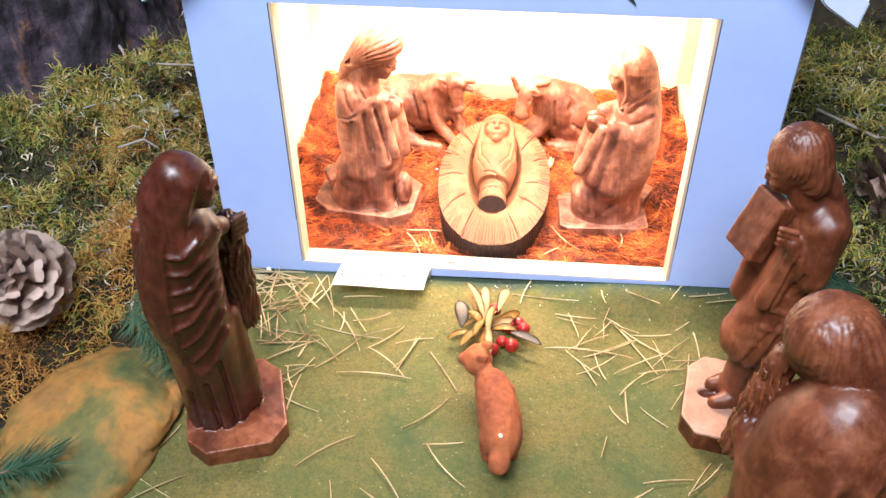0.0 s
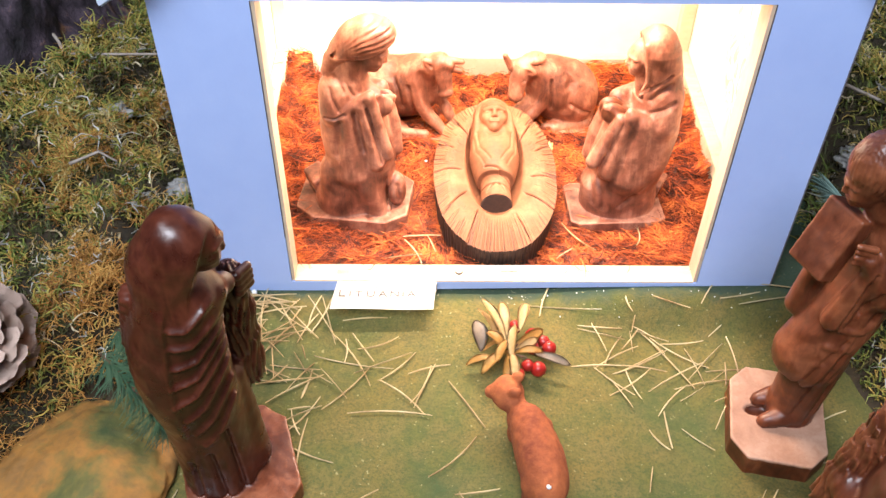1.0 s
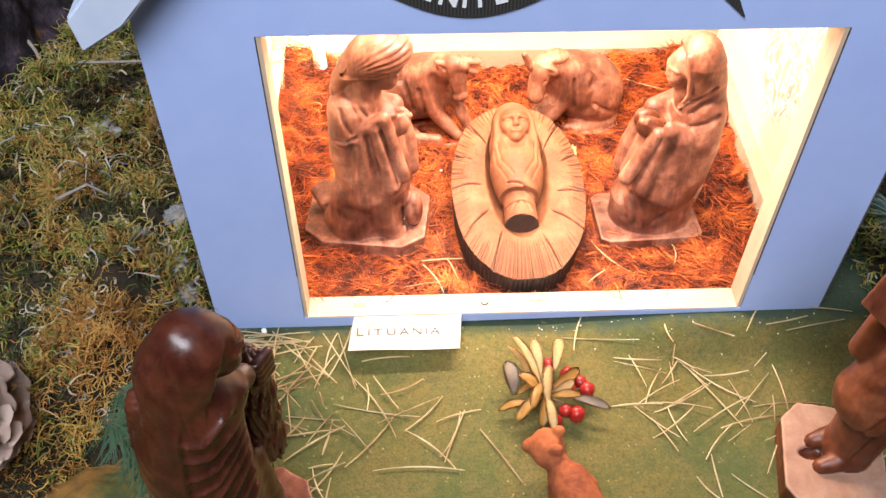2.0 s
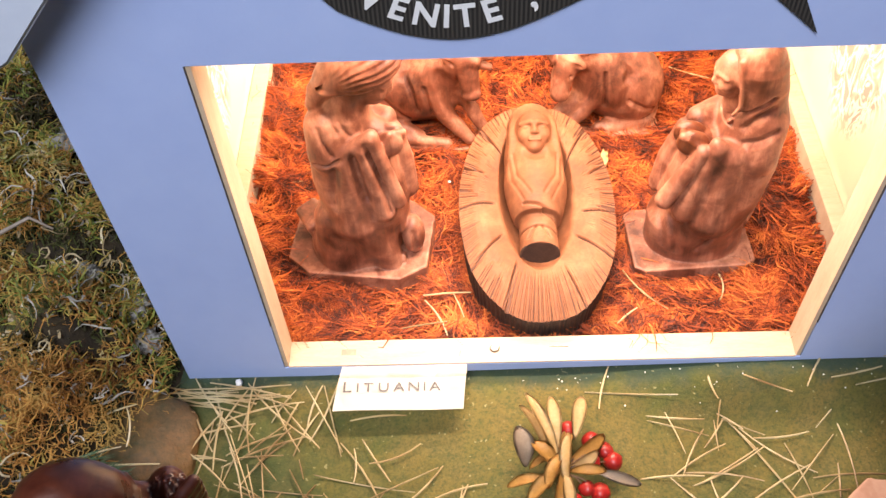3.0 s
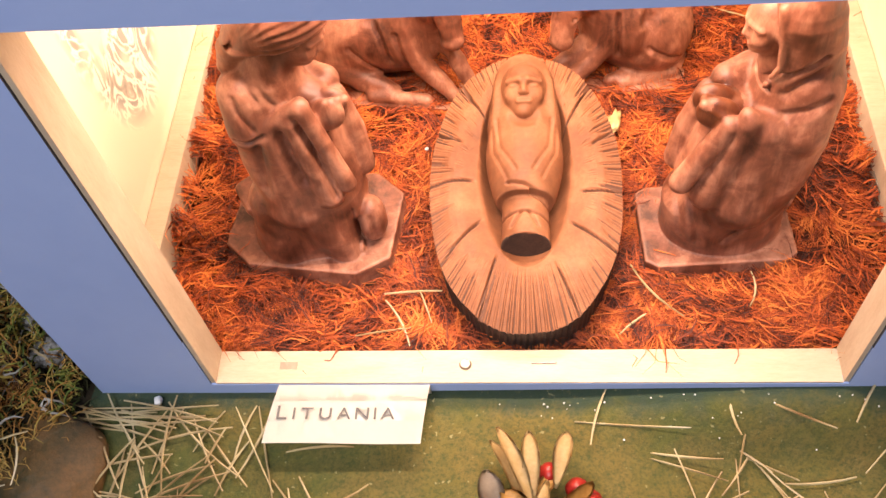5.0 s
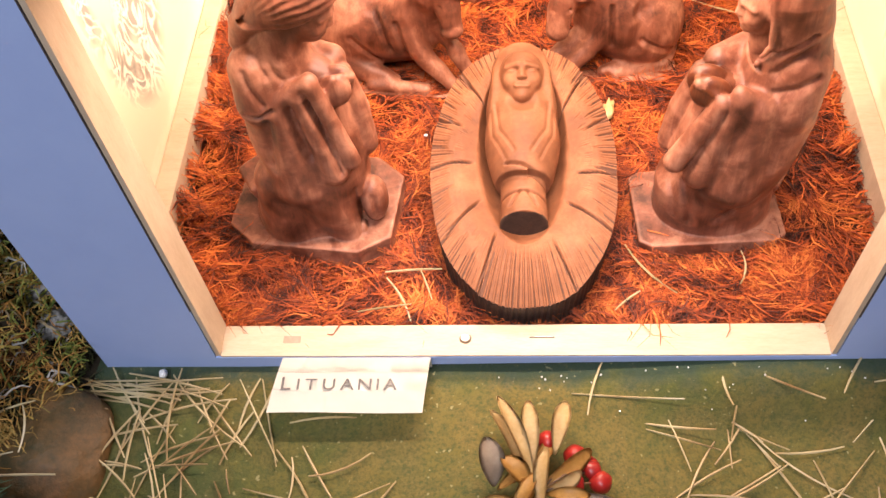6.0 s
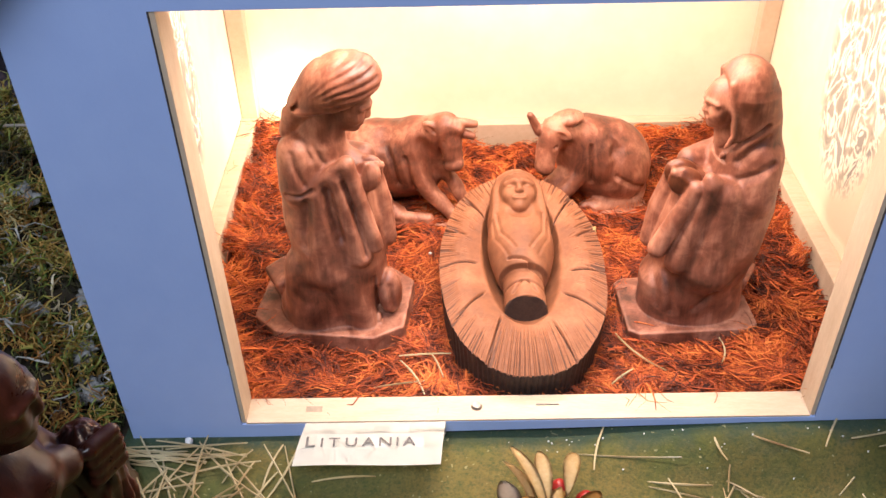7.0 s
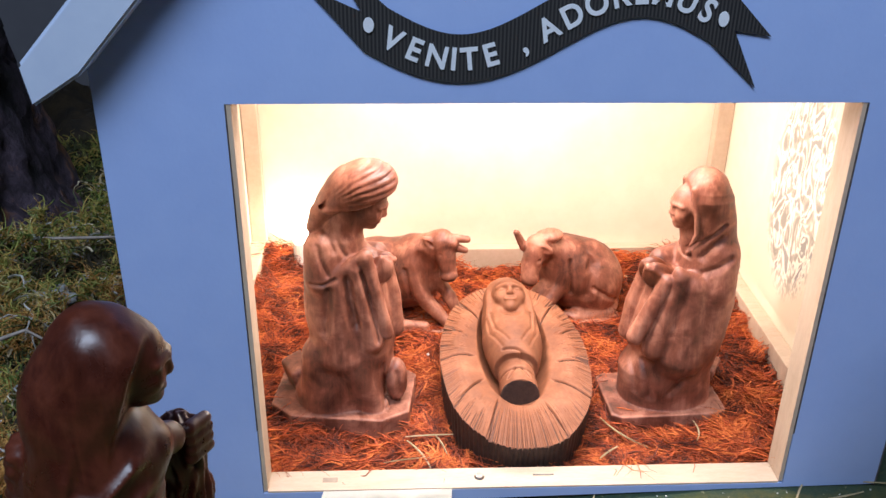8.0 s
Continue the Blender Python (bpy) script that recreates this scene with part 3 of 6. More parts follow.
def letter(ch, x, z, y, size, turn, mat, parent, flat=False, bold=0.0, squeeze=1.0):
    cu = bpy.data.curves.new("letter", "FONT")
    cu.body, cu.size, cu.align_x, cu.align_y, cu.extrude, cu.offset = ch, size, "CENTER", "BOTTOM_BASELINE", 0.00012, bold
    tmp = bpy.data.objects.new("letter", cu)
    me = bpy.data.meshes.new_from_object(tmp)
    bpy.data.objects.remove(tmp)
    me.materials.append(mat)
    ob = new("letter", me)
    ob.parent = parent
    ob.matrix_basis = Matrix.Translation((x, y, z)) @ (Matrix.Identity(4) if flat else pose(0, 0, 0, 90, 0, 0)) @ Matrix.Rotation(turn, 4, "Z") @ Matrix.Diagonal((squeeze, 1, 1, 1))
    ob["label"] = "letter " + ch
    return ob


for word, places in (("VENITE,", (-0.0835, -0.0725, -0.0610, -0.0523, -0.0443, -0.0335, -0.0175)), ("ADOREMUS", (-0.0045, 0.0072, 0.0192, 0.0308, 0.0415, 0.0530, 0.0655, 0.0762))):
    for ch, x in zip(word, places):
        a = wave_slope(x)
        letter(ch, x + 0.0055 * math.sin(a), wave(x) - 0.0055 * math.cos(a), -0.0018, 0.0162, a, LETTER, sign, bold=0.00045, squeeze=0.92)
for x in (-0.0955, 0.0850):
    bm = bmesh.new()
    bmesh.ops.create_cone(bm, cap_ends=True, segments=20, radius1=0.0034, radius2=0.0034, depth=0.0004, matrix=Matrix.Translation((x, -0.0019, wave(x) + 0.0005)) @ pose(0, 0, 0, 90, 0, 0) @ Matrix.Diagonal((0.8, 1.15, 1, 1)))
    part("dot", bm, LETTER, sign, "white oval dot")

# ---- the name card, folded against the board ----
card = thing("name_card", (0, 0, 0), "white folded paper card lettered LITUANIA before the sill", "card")
bm = bmesh.new()
rows = [(-0.0008, -0.001), (-0.0012, 0.0112), (-0.012, 0.0140), (-0.024, 0.0158), (-0.0368, 0.0160)]
grid = [[bm.verts.new((xl + (xr - xl) * i / 8, y, z + 0.0006 * math.sin(i * 0.8) * (k == 4))) for i in range(9)]
        for k, ((y, z), xl, xr) in enumerate(zip(rows, (-0.1325, -0.1325, -0.1335, -0.1347, -0.1360), (-0.0490, -0.0490, -0.0498, -0.0508, -0.0518)))]
for k in range(4):
    for i in range(8):
        bm.faces.new((grid[k][i], grid[k][i + 1], grid[k + 1][i + 1], grid[k + 1][i]))
bmesh.ops.solidify(bm, geom=bm.faces[:], thickness=0.0003)
part("paper", bm, PAPER, card)
for i, (ch, x) in enumerate(zip("LITUANIA", (-0.1275, -0.1205, -0.1135, -0.1035, -0.0935, -0.0838, -0.0768, -0.0700))):
    o = letter(ch, x, 0.0166, -0.0235, 0.0118 if i == 0 else 0.0100, 0, INK, card, flat=True, squeeze=1.12)
    o.rotation_euler = (radians(-5), 0, 0)


# ---- coir bed inside the crib ----
def bed_height(x, y):
    edge = np.maximum(np.abs(x) - 0.15, 0) * 0.25
    edge = edge - 0.006 * np.exp(-((np.hypot((x - 0.004) / 0.056, (y - 0.117) / 0.094) - 1.05) / 0.22) ** 2)
    edge = edge + 0.006 * np.clip((0.050 - y) / 0.025, 0, 1)
    return -0.004 + 0.0035 * np.sin(x * 60 + 3 * np.sin(y * 35)) * np.sin(y * 52 + 1) + 0.0034 * np.sin(x * 210 + 3 * np.sin(y * 150)) * np.sin(y * 190 + 2 * np.sin(x * 120)) + edge + 0.02 * np.clip((y - 0.27) / 0.07, 0, 1) * np.clip(np.abs(x - 0.02) * 9, 0.15, 1)


fx, fy = np.meshgrid(np.linspace(-0.2095, 0.2095, 90), np.linspace(0.0215, 0.3295, 70), indexing="ij")
fv = np.stack([fx, fy, np.maximum(bed_height(fx, fy) - 0.003, -0.0097)], -1).reshape(-1, 3)
ff = [(i * 70 + j, (i + 1) * 70 + j, (i + 1) * 70 + j + 1, i * 70 + j + 1) for i in range(89) for j in range(69)]
tagged(mesh_ob("coir_bed", fv.tolist(), ff, FIBRE_BED, smooth=True), "orange brown coconut fibre bed covering the crib floor", "fibre bed", kind="stuff")
rng = np.random.default_rng(5)
NF = 28000
bx, by = rng.uniform(-0.207, 0.207, NF), rng.uniform(0.022, 0.328, NF)
head = 2.2 * np.sin(bx * 23 + 2 * np.sin(by * 19)) + 1.7 * np.cos(by * 27 + bx * 9) + rng.normal(0, 0.6, NF)
tagged(strands("fibre_strands", np.stack([bx, by, bed_height(bx, by) - 0.003 + rng.uniform(0, 0.006, NF)], 1), head, rng.uniform(0.008, 0.028, NF), 0.00032, 0.20, 0.65, FIBRE, 6, 3, 0.10),
       "loose tangled orange coconut fibres", "fibre", kind="stuff")
NS = 5200
bx, by = rng.uniform(-0.205, 0.205, NS), rng.uniform(0.024, 0.326, NS)
head = 2.2 * np.sin(bx * 23 + 2 * np.sin(by * 19)) + 1.7 * np.cos(by * 27 + bx * 9) + rng.normal(0, 0.35, NS)
tagged(strands("fibre_shreds", np.stack([bx, by, bed_height(bx, by) - 0.001 + rng.uniform(0, 0.005, NS)], 1), head, rng.uniform(0.010, 0.030, NS), 0.00062, 0.24, 0.50, FIBRE, 7, 4, 0.14),
       "coarse torn shreds of orange coconut fibre", "fibre", kind="stuff")
# matted tufts, each combed one way, some of them hanging over the side rails
NT = 240
tx, ty, th = rng.uniform(-0.195, 0.195, NT), rng.uniform(0.028, 0.315, NT), rng.uniform(0, 6.28, NT)
tx[:16], ty[:16], th[:16] = rng.uniform(-0.206, -0.196, 16), rng.uniform(0.09, 0.26, 16), rng.normal(2.9, 0.5, 16)
tx[16:24], ty[16:24], th[16:24] = rng.uniform(0.192, 0.204, 8), rng.uniform(0.10, 0.30, 8), rng.normal(0.4, 0.5, 8)
own = np.repeat(np.arange(NT), 70)
jx, jy = rng.normal(0, 0.0042, len(own)), rng.normal(0, 0.0042, len(own))
bx, by = np.clip(tx[own] + jx, -0.208, 0.208), np.clip(ty[own] + jy, 0.023, 0.327)
bz = bed_height(bx, by) + rng.uniform(0, 0.007, len(own)) + np.where(own < 24, 0.007, 0)
tagged(strands("fibre_tufts", np.stack([bx, by, bz], 1), th[own] + rng.normal(0, 0.30, len(own)), rng.uniform(0.012, 0.034, len(own)), 0.00034, 0.26, 0.55, FIBRE, 12, 3, 0.26),
       "matted tufts of orange coconut fibre", "fibre", kind="stuff")
# longer wisps that stick up along the walls
NW = 420
sx = np.where(rng.random(NW) < 0.5, rng.uniform(-0.208, -0.185, NW), rng.uniform(0.18, 0.206, NW))
sy = rng.uniform(0.10, 0.325, NW)
tagged(strands("fibre_wisps", np.stack([sx, sy, bed_height(sx, sy)], 1), rng.uniform(0, 6.28, NW), rng.uniform(0.012, 0.028, NW), 0.0004, 0.55, 0.5, FIBRE, 8, 5, 0.25),
       "upright wisps of orange fibre", "fibre", kind="stuff")


def loft(p, rows, power=2.0):
    """A trunk of oval sections: rows of height, centre in x and y, half-widths in x and y."""
    a = np.array(rows)
    cx, cy, rx, ry = (np.interp(p[:, 2], a[:, 0], a[:, k]) for k in (1, 2, 3, 4))
    k = (np.abs((p[:, 0] - cx) / rx) ** power + np.abs((p[:, 1] - cy) / ry) ** power) ** (1 / power)
    return np.maximum((k - 1) * np.minimum(rx, ry), np.maximum(a[0, 0] - p[:, 2], p[:, 2] - a[-1, 0]))


# ---- carved figures in the crib ----
def kneeling_left(p):
    # one tapering block: spread robe, upright back, round shoulders
    d = loft(p, ((0.000, -0.1270, 0.108, 0.0340, 0.0265), (0.020, -0.1270, 0.107, 0.0335, 0.0285), (0.042, -0.1190, 0.107, 0.0320, 0.0295), (0.058, -0.1170, 0.107, 0.0295, 0.0290), (0.088, -0.1240, 0.108, 0.0265, 0.0275),
                 (0.118, -0.1275, 0.110, 0.0218, 0.0245), (0.135, -0.1262, 0.110, 0.0205, 0.0215), (0.145, -0.1250, 0.109, 0.0178, 0.0185), (0.151, -0.1225, 0.108, 0.0120, 0.0130), (0.154, -0.1200, 0.108, 0.0060, 0.0060)), 2.2)
    # hem in three slanting folds, the last drawn forward over the near foot to a point
    hem = limb(p, (-0.1380, 0.0960, 0.054), (-0.1360, 0.0960, 0.014), 0.0150, 0.0200)
    hem = join(hem, limb(p, (-0.1170, 0.0900, 0.056), (-0.1020, 0.0880, 0.014), 0.0140, 0.0110), 0.0015)
    d = join(d, hem, 0.0030)
    d = np.maximum(d, 0.006 - p[:, 2])
    d = join(d, limb(p, (-0.1050, 0.106, 0.124), (-0.0985, 0.106, 0.066), 0.0105, 0.0130), 0.006)
    # near upper arm, the forearm's edge, and the folds of sleeve that fan out below it
    d = join(d, limb(p, (-0.1365, 0.0970, 0.140), (-0.1365, 0.0925, 0.118), 0.0105, 0.0100), 0.008)
    fall = limb(p, (-0.1240, 0.0920, 0.114), (-0.1235, 0.0950, 0.058), 0.0115, 0.0200)
    fall = join(fall, limb(p, (-0.1120, 0.0885, 0.126), (-0.1020, 0.0870, 0.070), 0.0060, 0.0088), 0.0025)
    fall = join(fall, limb(p, (-0.1045, 0.0880, 0.135), (-0.0915, 0.0880, 0.076), 0.0046, 0.0050), 0.0008)
    fall = join(fall, limb(p, (-0.1340, 0.0875, 0.1165), (-0.1050, 0.0890, 0.1380), 0.0046, 0.0038), 0.0030)
    d = join(d, fall, 0.0022)
    d = creases(p, d, [((-0.1180, 0.08, 0.118), (-0.1165, 0.08, 0.104), (-0.1130, 0.08, 0.086)), ((-0.1300, 0.08, 0.112), (-0.1340, 0.08, 0.080))], 0.0028, 0.0030)
    d = creases(p, d, [((-0.1080, 0.08, 0.126), (-0.1030, 0.08, 0.104), (-0.0975, 0.08, 0.072))], 0.0012, 0.0022)
    # knife cuts on the shoulder, at the elbow, and between breast and arm
    d = creases(p, d, [((-0.1325, 0.08, 0.154), (-0.1290, 0.08, 0.148), (-0.1262, 0.08, 0.140)), ((-0.1370, 0.08, 0.144), (-0.1345, 0.08, 0.134), (-0.1305, 0.08, 0.124)), ((-0.1245, 0.08, 0.148), (-0.1190, 0.08, 0.136))], 0.0016, 0.0018)
    d = creases(p, d, [((-0.1420, 0.08, 0.1175), (-0.1330, 0.08, 0.1175), (-0.1260, 0.08, 0.1215))], 0.0011, 0.0024)
    # far arm and its hanging sleeve
    d = join(d, rope(p, ((-0.128, 0.128, 0.136), (-0.118, 0.131, 0.118), (-0.098, 0.119, 0.124)), 0.0110, 0.0075), 0.004)
    d = join(d, rope(p, ((-0.0935, 0.113, 0.119), (-0.0880, 0.112, 0.094), (-0.0865, 0.109, 0.068)), 0.0062, 0.0072), 0.0015)
    # the other foot's toe cap under the sleeve
    d = join(d, ball(p, (-0.0855, 0.0975, 0.030), (0.0085, 0.0110, 0.0175)), 0.0012)
    d = creases(p, d, [((-0.0850, 0.09, 0.040), (-0.0830, 0.09, 0.024))], 0.0018, 0.0016)
    d = creases(p, d, [((-0.0945, 0.09, 0.050), (-0.0940, 0.09, 0.014))], 0.0012, 0.0018)
    # folded palms with fingers
    d = join(d, ball(p, (-0.0955, 0.0965, 0.1215), (0.0095, 0.0050, 0.0110), tilt=-24), 0.0012)
    d = join(d, ball(p, (-0.0945, 0.1045, 0.1215), (0.0095, 0.0050, 0.0110), tilt=-24), 0.0008)
    for i in range(4):
        d = join(d, limb(p, (-0.0985 + i * 0.0024, 0.0935 + 0.0022 * i, 0.1240), (-0.0945 + i * 0.0028, 0.0955 + 0.0022 * i, 0.1310 - 0.0014 * i), 0.0030, 0.0025), 0.0006)
    # neck and head, bowed
    d = join(d, limb(p, (-0.1245, 0.108, 0.144), (-0.1140, 0.108, 0.164), 0.0150, 0.0130), 0.003)
    d = join(d, head_field(p, (-0.1040, 0.108, 0.1672), (0.93, -0.10, -0.36), (0.36, 0, 0.93), 0.0172), 0.002)
    # cap of hair with a brim over the brow, swept back in grooves to a knot on the nape
    hair = ball(p, (-0.1075, 0.108, 0.1790), (0.0262, 0.0195, 0.0190), tilt=20)
    hair = join(hair, ball(p, (-0.1260, 0.108, 0.1710), (0.0130, 0.0165, 0.0085), tilt=24), 0.006)
    hair = np.maximum(hair, (0.1655 + (p[:, 0] + 0.134) * 0.30 - 0.22 * np.abs(p[:, 1] - 0.108)) - p[:, 2])
    hair = join(hair, rope(p, ((-0.1270, 0.107, 0.1660), (-0.1350, 0.106, 0.1610), (-0.1400, 0.106, 0.1500)), 0.0100, 0.0055), 0.003)
    fan = [((-0.1340, 0.08, 0.1690), (-0.1340 + 0.030 * math.cos(a), 0.08, 0.1690 + 0.030 * math.sin(a)), (-0.1340 + 0.052 * math.cos(a * 0.8), 0.08, 0.1690 + 0.052 * math.sin(a * 0.8))) for a in (0.16, 0.30, 0.43, 0.56, 0.70, 0.84, 0.98)]
    hair = creases(p, hair, fan, 0.0009, 0.0010, 1, None)
    d = join(d, hair, 0.0005)
    base = plate(p, (-0.124, 0.110), (0.051, 0.0375), -0.012, 0.0135, 0.76, yaw=-7)
    base = join(base, slab(p, (-0.1570, 0.1180, 0.0200), (0.0090, 0.0120, 0.0150), 0.003, yaw=30, tilt=16), 0.001)
    return join(d, base, 0.0006)


def kneeling_right(p):
    # one tapering block from the knees to the hood, its back leaning out
    d = loft(p, ((0.000, 0.1180, 0.107, 0.0345, 0.0260), (0.014, 0.1180, 0.107, 0.0350, 0.0265), (0.034, 0.1165, 0.107, 0.0342, 0.0265), (0.062, 0.1280, 0.107, 0.0285, 0.0270), (0.092, 0.1355, 0.108, 0.0245, 0.0265),
                 (0.112, 0.1375, 0.110, 0.0222, 0.0240), (0.130, 0.1375, 0.110, 0.0200, 0.0205), (0.142, 0.1365, 0.109, 0.0185, 0.0180), (0.156, 0.1345, 0.108, 0.0178, 0.0182), (0.172, 0.1310, 0.108, 0.0172, 0.0178), (0.176, 0.1300, 0.108, 0.0150, 0.0150)), 2.15)
    d = join(d, ball(p, (0.1285, 0.108, 0.1725), (0.0172, 0.0174, 0.0190)), 0.004)
    d = np.maximum(d, np.where(p[:, 2] > 0.1275, np.interp(p[:, 2], (0.128, 0.142, 0.160, 0.176, 0.190), (0.1220, 0.1235, 0.1205, 0.1165, 0.1130)) - p[:, 0], -1))
    d = np.maximum(d, 0.004 - p[:, 2])
    # face and throat
    h = head_field(p, (0.1185, 0.107, 0.1640), (-0.98, -0.14, -0.08), (-0.06, 0, 1), 0.0160)
    d = join(d, h, 0.0010)
    d = join(d, limb(p, (0.127, 0.108, 0.132), (0.1225, 0.108, 0.152), 0.0100, 0.0095), 0.002)
    # rolled edge of the hood beside the cheek
    for y in (0.0935, 0.1225):
        d = join(d, rope(p, ((0.1170, y + (0.108 - y) * 0.25, 0.180), (0.1195, y, 0.164), (0.1215, y, 0.148), (0.1190, y + (0.108 - y) * 0.4, 0.1300)), 0.0015, 0.0014), 0.0020)
    d = join(d, limb(p, (0.1080, 0.106, 0.108), (0.0985, 0.106, 0.060), 0.0110, 0.0125), 0.006)
    # near upper arm, the forearm's edge, and the folds of sleeve slanting to the knees
    d = join(d, limb(p, (0.1450, 0.0960, 0.130), (0.1420, 0.0910, 0.106), 0.0100, 0.0100), 0.008)
    fall = limb(p, (0.1235, 0.0925, 0.108), (0.1200, 0.0940, 0.052), 0.0120, 0.0205)
    fall = join(fall, limb(p, (0.1125, 0.0880, 0.117), (0.1010, 0.0880, 0.060), 0.0058, 0.0090), 0.0022)
    fall = join(fall, limb(p, (0.1045, 0.0890, 0.114), (0.0865, 0.0890, 0.069), 0.0054, 0.0064), 0.0008)
    fall = join(fall, limb(p, (0.1360, 0.0870, 0.1030), (0.1120, 0.0890, 0.1215), 0.0046, 0.0038), 0.0030)
    d = join(d, fall, 0.0022)
    # the hood's lower edge and two long cuts on the shoulder
    d = creases(p, d, [((0.1195, 0.08, 0.1350), (0.1285, 0.08, 0.1440), (0.1400, 0.08, 0.1560))], 0.0013, 0.0028)
    d = creases(p, d, [((0.1280, 0.08, 0.1310), (0.1340, 0.08, 0.1400), (0.1410, 0.08, 0.1475)), ((0.1300, 0.08, 0.1200), (0.1380, 0.08, 0.1250), (0.1460, 0.08, 0.1320))], 0.0022, 0.0024)
    # far arm and its hanging sleeve
    d = join(d, rope(p, ((0.140, 0.128, 0.132), (0.128, 0.130, 0.116), (0.106, 0.118, 0.117)), 0.0105, 0.0078), 0.004)
    d = join(d, rope(p, ((0.0985, 0.116, 0.110), (0.0915, 0.118, 0.082), (0.0885, 0.116, 0.058)), 0.0066, 0.0072), 0.0015)
    # slanting hem folds over the knees
    d = creases(p, d, [((0.0880, 0.08, 0.050), (0.0920, 0.08, 0.022)), ((0.0960, 0.08, 0.046), (0.1010, 0.08, 0.020)), ((0.1260, 0.08, 0.040), (0.1150, 0.08, 0.024))], 0.0020, 0.0018)
    # clasped palms
    d = join(d, ball(p, (0.0995, 0.0965, 0.1145), (0.0120, 0.0055, 0.0098), tilt=-36), 0.0012)
    d = join(d, ball(p, (0.0990, 0.1055, 0.1145), (0.0120, 0.0055, 0.0098), tilt=-36), 0.0008)
    for i in range(4):
        d = join(d, limb(p, (0.1010 - i * 0.0010, 0.0925 + 0.0036 * i, 0.1170), (0.0920 + i * 0.0006, 0.0955 + 0.0034 * i, 0.1220 - 0.0008 * i), 0.0033, 0.0027), 0.0006)
    base = plate(p, (0.115, 0.105), (0.0435, 0.0290), -0.012, 0.0085, 0.86, yaw=3)
    base = join(base, slab(p, (0.1530, 0.1180, 0.0180), (0.0070, 0.0110, 0.0110), 0.002, yaw=-30, tilt=-14), 0.001)
    return join(d, base, 0.0006)


def palms(c):
    return (((c - np.array((0.0985, 0.102, 0.1150))) / np.array((0.0135, 0.0130, 0.0115))) ** 2).sum(1) < 1


carved("kneeling_statue", kneeling_left, (-0.188, 0.058, -0.013), (-0.064, 0.158, 0.206), 0.00095, WOOD_CRIB, "carved wooden kneeling statue with long hair on a cut plinth", "statue", knife=0.00008)
carved("kneeling_statue", kneeling_right, (0.064, 0.064, -0.013), (0.172, 0.150, 0.200), 0.00095, WOOD_CRIB, "carved wooden kneeling statue with a hood over the head", "statue", knife=0.00008, second=(WOOD_RED, palms))


def manger_rise(y):
    return 0.0235 + 0.0200 * np.clip((y - 0.0235) / 0.187, 0, 1)


def manger_top(rad, ang, x, y):
    """Height of the top: two facets that meet in a soft crest, scored with strokes and deeper cuts; and where a stroke is cut."""
    crest = 0.0045 * (1 - np.abs(rad - 0.74) / 0.26) - 0.0010 * np.exp(-((rad - 0.74) / 0.05) ** 2)
    wob = np.sin(ang * 37) * 0.6 + np.sin(ang * 61 + 2) * 0.4
    stroke = np.clip((np.sin(ang * 196 + 3 * np.sin(ang * 5) + 1.6 * np.sin(ang * 83 + 1)) - 0.25 - 0.3 * np.sin(ang * 29)) / 0.4, 0, 1)
    outer = np.clip((rad - 0.80 - 0.07 * wob) * 14, 0, 1)
    inner = np.clip((0.75 - rad) * 12, 0, 1) * np.clip((rad - 0.66 + 0.05 * wob) * 14, 0, 1)
    foot = np.clip((-0.80 - np.sin(ang)) * 8, 0, 1) * np.clip((rad - 0.60 - 0.05 * wob) * 8, 0, 1)
    blank = np.clip(1.5 * np.sin(ang * 3 + 0.6) + 1.2, 0.0, 1)
    mark = stroke * np.maximum(outer * (0.55 + 0.45 * blank), np.maximum(inner * blank * 0.8, foot * 0.8))
    deep = np.zeros_like(rad)
    for a, lo_r in ((-2.60, 0.50), (-2.08, 0.55), (-1.08, 0.60), (-0.52, 0.50), (-0.10, 0.55), (0.36, 0.70), (0.78, 0.50), (2.30, 0.50), (2.72, 0.70), (3.12, 0.52), (1.30, 0.6)):
        off = (ang - a + math.pi) % (2 * math.pi) - math.pi
        deep = np.maximum(deep, np.exp(-((off - 0.12 * (rad - 0.75)) * rad / 0.011) ** 2) * np.clip((rad - lo_r) * 14, 0, 1))
    z = manger_rise(y) + crest - 0.0015 * mark - 0.0024 * deep
    bowl = 1 - ((x - 0.0042) / 0.0290) ** 2 - ((y - 0.125) / 0.0720) ** 2
    return np.where(bowl > 0, np.minimum(z, 0.047 - 0.036 * np.sqrt(np.maximum(bowl, 0))), z), np.maximum(mark, deep)


